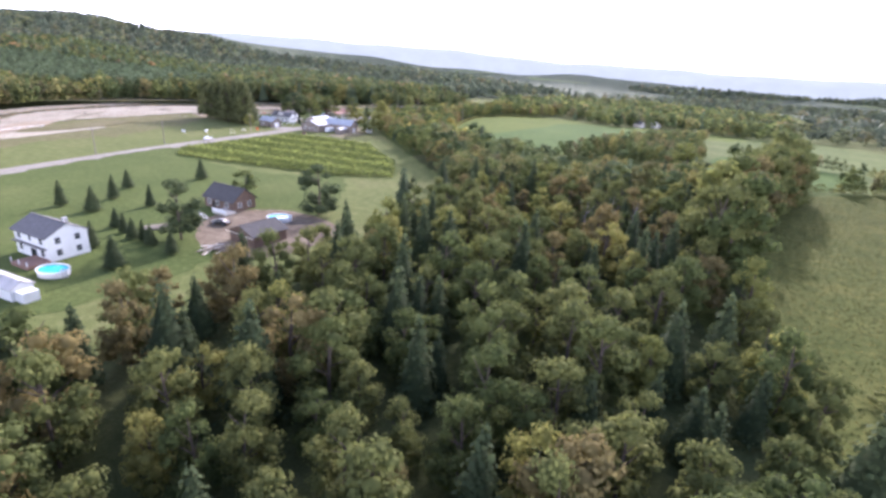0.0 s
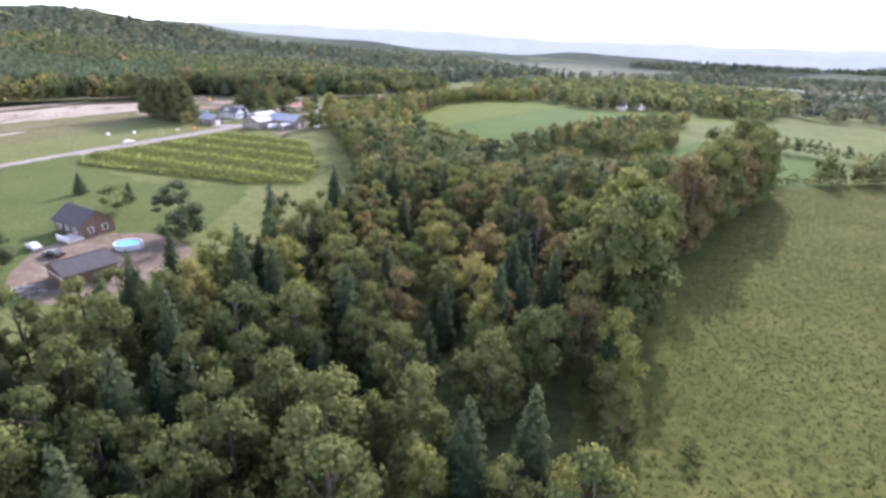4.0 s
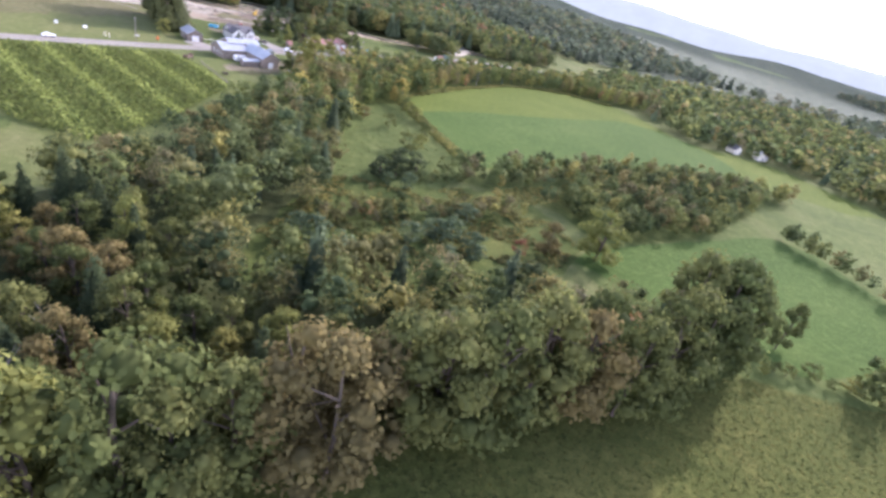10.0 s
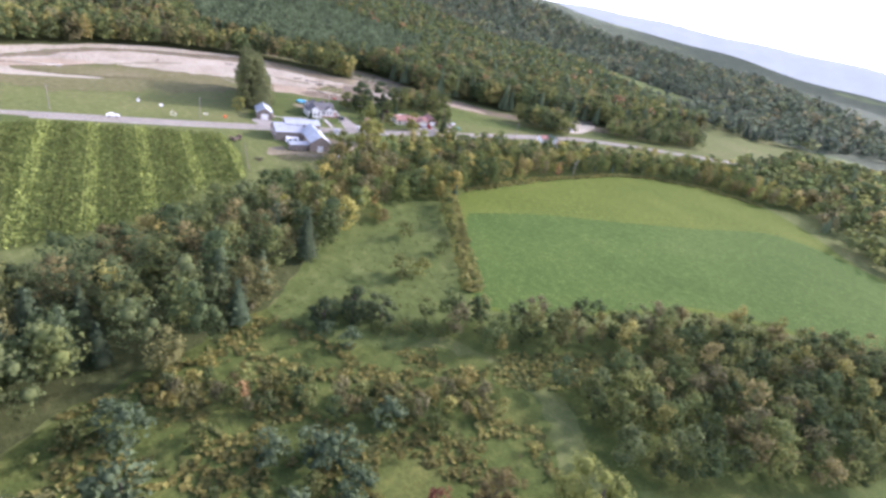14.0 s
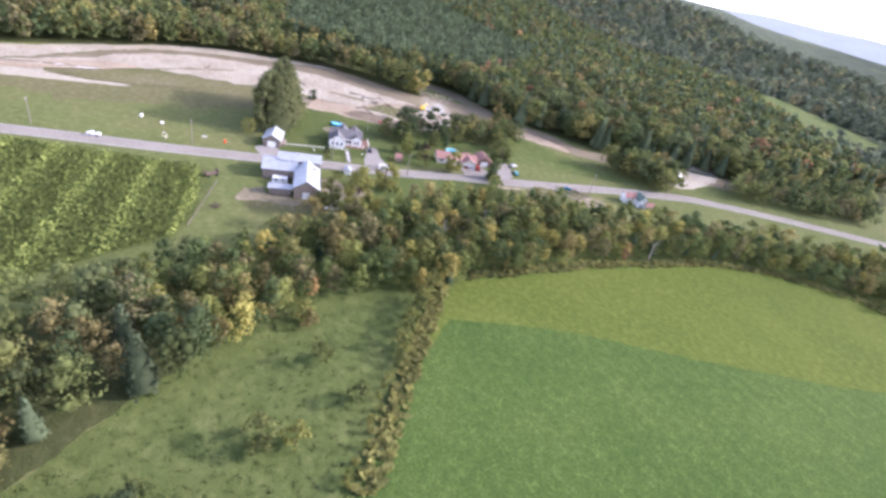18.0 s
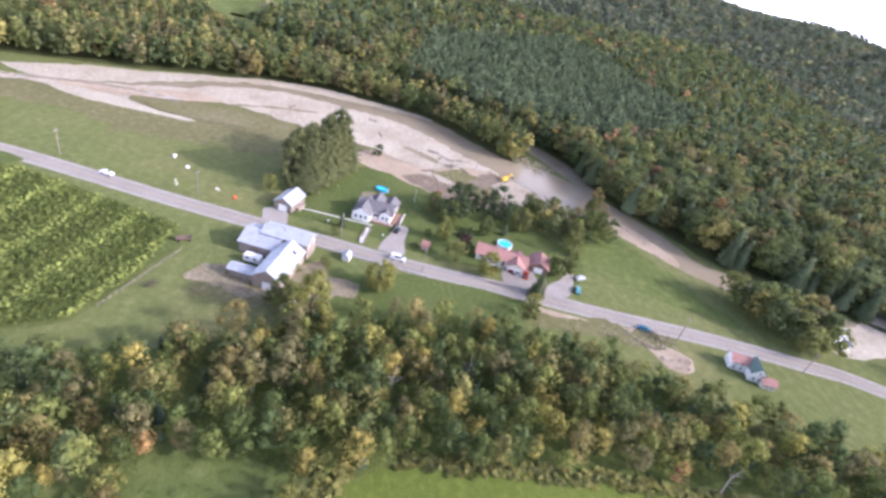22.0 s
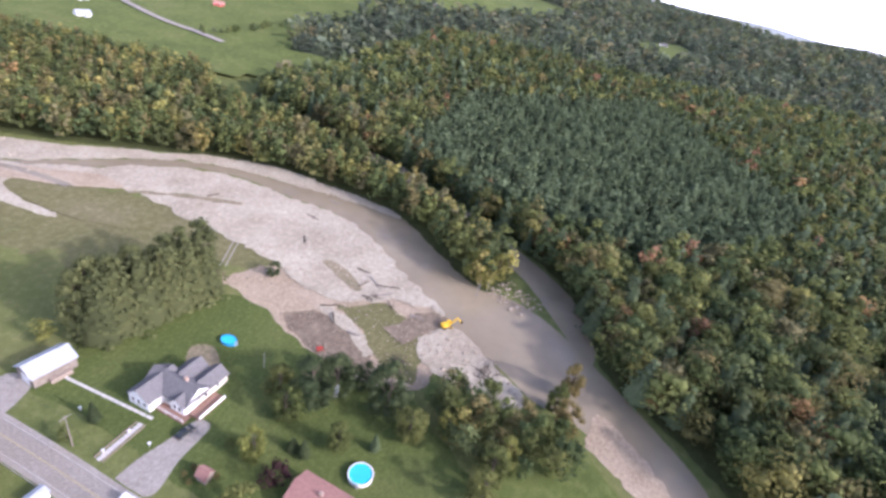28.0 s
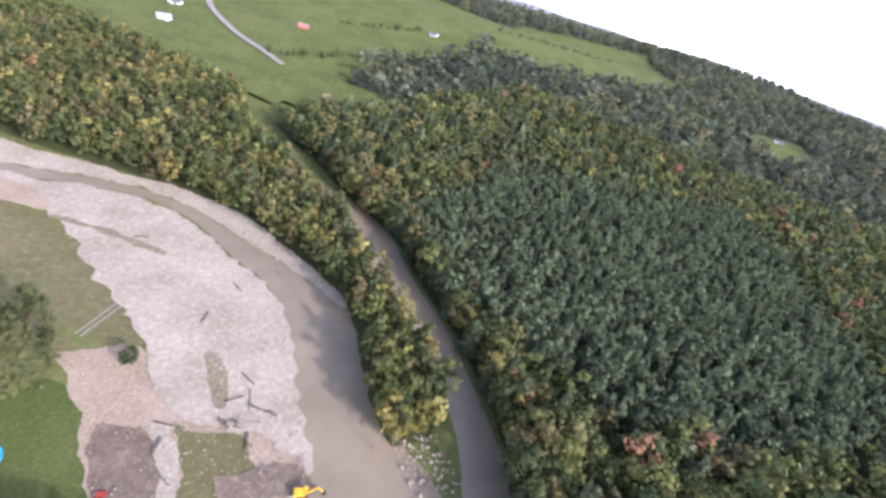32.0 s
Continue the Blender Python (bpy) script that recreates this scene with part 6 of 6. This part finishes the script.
vehicle("car", -42, 202, 80, M_PAINT["dark"], "dark car parked by the brown house")


def camper():
    o = thing("camper", -64.4, 379, -17, "old white camper trailer beside the barn", "trailer", z=0.06)
    box("body", o, -1.2, 1.2, -2.7, 2.7, 0.6, 2.6, M_WHITE, taper=0.12)
    box("roof_vent", o, -0.3, 0.3, -0.3, 0.3, 2.6, 2.75, M_TIN_RUST)
    for y in (-1.3, 1.1):
        box("side_window", o, 1.1, 1.2, y - 0.5, y + 0.5, 1.5, 2.1, M_GLASS)
    for s in (-1, 1):
        part("wheel", *disc_shape(0.34, -0.1, 0.1, 14), M_BLACK, o, at=pose(s * 1.05, 0, 0.34, 0, 90, 0))
    box("tow_bar", o, -0.06, 0.06, 2.6, 3.8, 0.5, 0.6, M_BLACK)


def stand():
    o = thing("farm_stand", -71.5, 407.5, -17, "small white roadside stand with a tin roof", "stand")
    gable(o, 0, 0, 90, 2.4, 3.0, 1.9, 0.5, M_WHITE, M_TIN, 0.3)


def wagon():
    o = thing("hay_wagon", -72, 357, 20, "old brown hay wagon at the corn edge", "wagon")
    box("deck", o, -1.1, 1.1, -2.2, 2.2, 0.8, 0.95, M_BROWNWALL)
    for y in (-2.2, 2.1):
        box("rack", o, -1.1, 1.1, y, y + 0.1, 0.95, 2.0, M_BROWNWALL)
    for s in (-1, 1):
        for y in (-1.5, 1.5):
            part("wheel", *disc_shape(0.4, -0.1, 0.1, 14), M_BLACK, o, at=pose(s * 1.0, y, 0.4, 0, 90, 0))


def excavator():
    o = thing("excavator", -153.5, 483, 34, "yellow tracked digger working at the river's edge", "excavator", z=0.36)
    for s in (-1, 1):
        t = box("track", o, s * 1.2 - 0.3, s * 1.2 + 0.3, -1.9, 1.9, 0, 0.85, M_BLACK, "black steel track", 0.08)
        part("drive_wheel", *disc_shape(0.3, -0.33, 0.33, 12), M_YELLOW, t, at=pose(s * 1.2, 1.5, 0.42, 0, 90, 0))
    part("turntable", *disc_shape(0.8, 0.8, 1.05, 18), M_BLACK, o)
    box("engine_house", o, -1.25, 1.25, -2.4, 0.6, 1.05, 2.1, M_YELLOW, taper=0.1)
    box("counterweight", o, -1.2, 1.2, -2.8, -2.35, 1.05, 1.9, M_YELLOW, taper=0.08)
    c = box("cab", o, -1.25, -0.25, 0.1, 1.6, 1.05, 2.9, M_YELLOW, taper=0.1)
    box("cab_glass", c, -1.2, -0.3, 1.5, 1.62, 1.7, 2.7, M_GLASS)
    box("boom", o, -0.2, 0.3, 0, 4.6, -0.25, 0.25, M_YELLOW, taper=0.05, at=pose(0.3, 0.6, 1.5, 38, 0, 0))
    box("stick", o, -0.15, 0.25, 0, 3.2, -0.18, 0.18, M_YELLOW, taper=0.04, at=pose(0.3, 4.15, 4.3, -50, 0, 0))
    part("bucket", *disc_shape(0.65, -0.5, 0.5, 10), M_BLACK, o, "dark steel bucket", at=pose(0.35, 6.3, 1.6, 0, 90, 0))

    o.matrix_world = o.matrix_world @ Matrix.Diagonal((0.82, 0.82, 0.82, 1))


camper(), stand(), wagon(), excavator()

# ---- poles, fences and small things ----


def pole(x, y, h=10.0, turn=-16):
    o = thing("utility_pole", x, y, turn, "weathered wooden utility pole with a crossarm", "utility pole", "roadside poles")
    part("post", *disc_shape(0.16, -0.3, h, 10, 0.11), M_POLE, o)
    box("crossarm", o, -1.2, 1.2, -0.06, 0.06, h - 0.8, h - 0.66, M_POLE)
    for s in (-1.05, -0.35, 0.35, 1.05):
        part("insulator", *disc_shape(0.06, h - 0.66, h - 0.46, 8, 0.04, s), M_TIN, o)
    return o


POLES = [(-152, 150), (-135, 215), (-124, 270), (-117, 303), (-100, 354), (-84, 405), (-68.5, 433), (-58, 472), (-45, 520), (-33, 562)]
for x, y in POLES:
    pole(x, y)
for (x0, y0), (x1, y1) in zip(POLES, POLES[1:]):
    verts, faces, n = [], [], 10
    for i in range(n + 1):
        t = i / n
        z = 9.5 - 4 * 0.6 * t * (1 - t)
        for k in range(3):
            w = 2 * math.pi * k / 3
            verts.append((x0 + (x1 - x0) * t + 0.02 * math.cos(w), y0 + (y1 - y0) * t, z + 0.02 * math.sin(w)))
        if i:
            faces += [(3 * i - 3 + k, 3 * i - 3 + (k + 1) % 3, 3 * i + (k + 1) % 3, 3 * i + k) for k in range(3)]
    mesh_of("power_line", verts, faces, M_WIRE, "thin sagging power line between two poles", "cable", group="power lines")


def walkway():
    w = thing("garden_walk", -88.2, 413.6, -14, "pale garden walk with low white edging to the house", "path", z=0.05)
    for k in range(12):
        box("slab", w, -0.55 - k * 0.95 + 6, 0.3 - k * 0.95 + 6, -0.6, 0.6, 0, 0.06, M_CONCRETE)
    for s in (-1.2, 1.2):
        box("edging", w, -5, 6.2, s - 0.06, s + 0.06, 0, 0.3, M_BRICKY)
    p = thing("footpath", -98, 403, -13, "narrow pale footpath from the garage to the house", "path", z=0.05)
    for k in range(14):
        box("slab", p, -0.4, 0.4, k * 1.95 - 13.5, k * 1.95 - 11.7, 0, 0.05, M_CONCRETE)
    f = thing("rail_fence", -53, 352.5, 67, "low pale fence along the corn", "fence")
    for k in range(16):
        box("post", f, -0.06, 0.06, k * 2 - 16.06, k * 2 - 15.94, 0, 1.2, M_POLE)
    for z in (0.5, 1.0):
        box("rail", f, -0.03, 0.03, -16, 14, z, z + 0.08, M_POLE)


walkway()


def guard_rail():
    """Posts and one steel rail along the road's edge below the barn."""
    o = thing("guard_rail", -78.2, 390.5, -16.3, "low grey steel guard rail on posts along the road", "guard rail")
    for k in range(20):
        box("post", o, -0.08, 0.08, k * 2.4 - 0.08, k * 2.4 + 0.08, -0.2, 0.8, M_POLE)
    box("rail", o, 0.08, 0.14, -0.4, 46.0, 0.45, 0.75, M_TIN_RUST)


guard_rail()


def small_things():
    o = thing("traffic_barrel", -101.5, 366, 0, "orange plastic traffic barrel beside the road", "barrel")
    part("barrel", *disc_shape(0.5, 0, 1.2, 16, 0.42), M_ORANGE, o)
    part("base", *disc_shape(0.62, 0, 0.1, 16), M_BLACK, o)
    o = thing("playhouse", -83.5, 435.5, -17, "small reddish garden playhouse with a peaked roof", "playhouse")
    gable(o, 0, 0, 0, 2.6, 2.6, 1.8, 1.4, M_BRICKY, M_REDROOF, 0.3)
    for k, (x, y) in enumerate(((-83, 431), (-85, 432), (-81.5, 433), (-84, 438))):
        bush(x, y, 1.6, "brown", 1.2, "low reddish garden shrub", "garden shrubs")
    o = thing("picnic_table", -130, 446, 30, "red picnic table on the lawn", "table")
    box("tabletop", o, -0.5, 0.5, -0.95, 0.95, 0.7, 0.76, M_REDP)
    for s in (-0.8, 0.8):
        box("bench", o, s - 0.15, s + 0.15, -0.95, 0.95, 0.4, 0.46, M_REDP)
    for y in (-0.7, 0.7):
        box("leg", o, -0.85, 0.85, y - 0.05, y + 0.05, 0, 0.7, M_REDP, taper=0.02)
    o = thing("clothes_pole", -118, 434, 0, "tall white pole on the lawn", "pole")
    part("post", *disc_shape(0.06, 0, 6.0, 8, 0.04), M_WHITE, o)
    o = thing("garden_shed", -114.5, 454.5, 15, "small grey-blue garden shed under the trees", "shed")
    gable(o, 0, 0, 0, 2.6, 3.4, 2.0, 0.9, M_CONCRETE, M_TIN, 0.2)
    for x, y, t in ((-120, 345, 0), (-128, 338, 70)):
        o = thing("round_bale", x, y, t, "pale wrapped round bale lying in the pasture", "bale", "bales in the pasture")
        part("bale", *disc_shape(0.6, -0.6, 0.6, 18), M_WHITE, o, at=pose(0, 0, 0.6, 90, 0, 0))
    o = thing("tent_shelter", -44, 392, 20, "white open shelter behind the barn", "shelter")
    gable(o, 0, 0, 0, 3.0, 4.0, 1.8, 0.9, M_WHITE, M_WHITE, 0.2)
    for x, y in ((-90, 414), (-88, 420), (-84, 412), (-93, 400)):
        o = thing("garden_ornament", x, y, 0, "small white garden ornament on a stand", "ornament", "garden ornaments")
        part("stand", *disc_shape(0.12, 0, 0.9, 8, 0.07), M_WHITE, o)
        part("bowl", *disc_shape(0.2, 0.9, 1.05, 12, 0.38), M_WHITE, o)


small_things()


def yard_things():
    """A playset, a bench and a heap of brush seen about the barn and the pasture."""
    o = thing("swing_frame", -106, 345, 30, "small pale garden swing frame on the grass", "swing")
    for s in (-1, 1):
        for k in (-1, 1):
            box("leg", o, s * 1.0 - 0.05, s * 1.0 + 0.05, -0.05, 0.05, 0, 2.1, M_CREAM, at=pose(0, 0.5 * k, 0, 14 * k, 0, 0))
    box("crossbar", o, -1.1, 1.1, -0.05, 0.05, 2.0, 2.1, M_CREAM)
    box("seat", o, -0.5, 0.5, -0.2, 0.2, 0.45, 0.52, M_CREAM)
    o = thing("garden_bench", -106, 359, 60, "pale weathered bench on the pasture", "bench")
    box("seat", o, -0.9, 0.9, -0.25, 0.25, 0.42, 0.5, M_CREAM)
    box("backrest", o, -0.9, 0.9, 0.2, 0.28, 0.5, 1.0, M_CREAM)
    for x in (-0.75, 0.75):
        box("leg", o, x - 0.05, x + 0.05, -0.22, 0.22, 0, 0.42, M_CREAM)


yard_things()
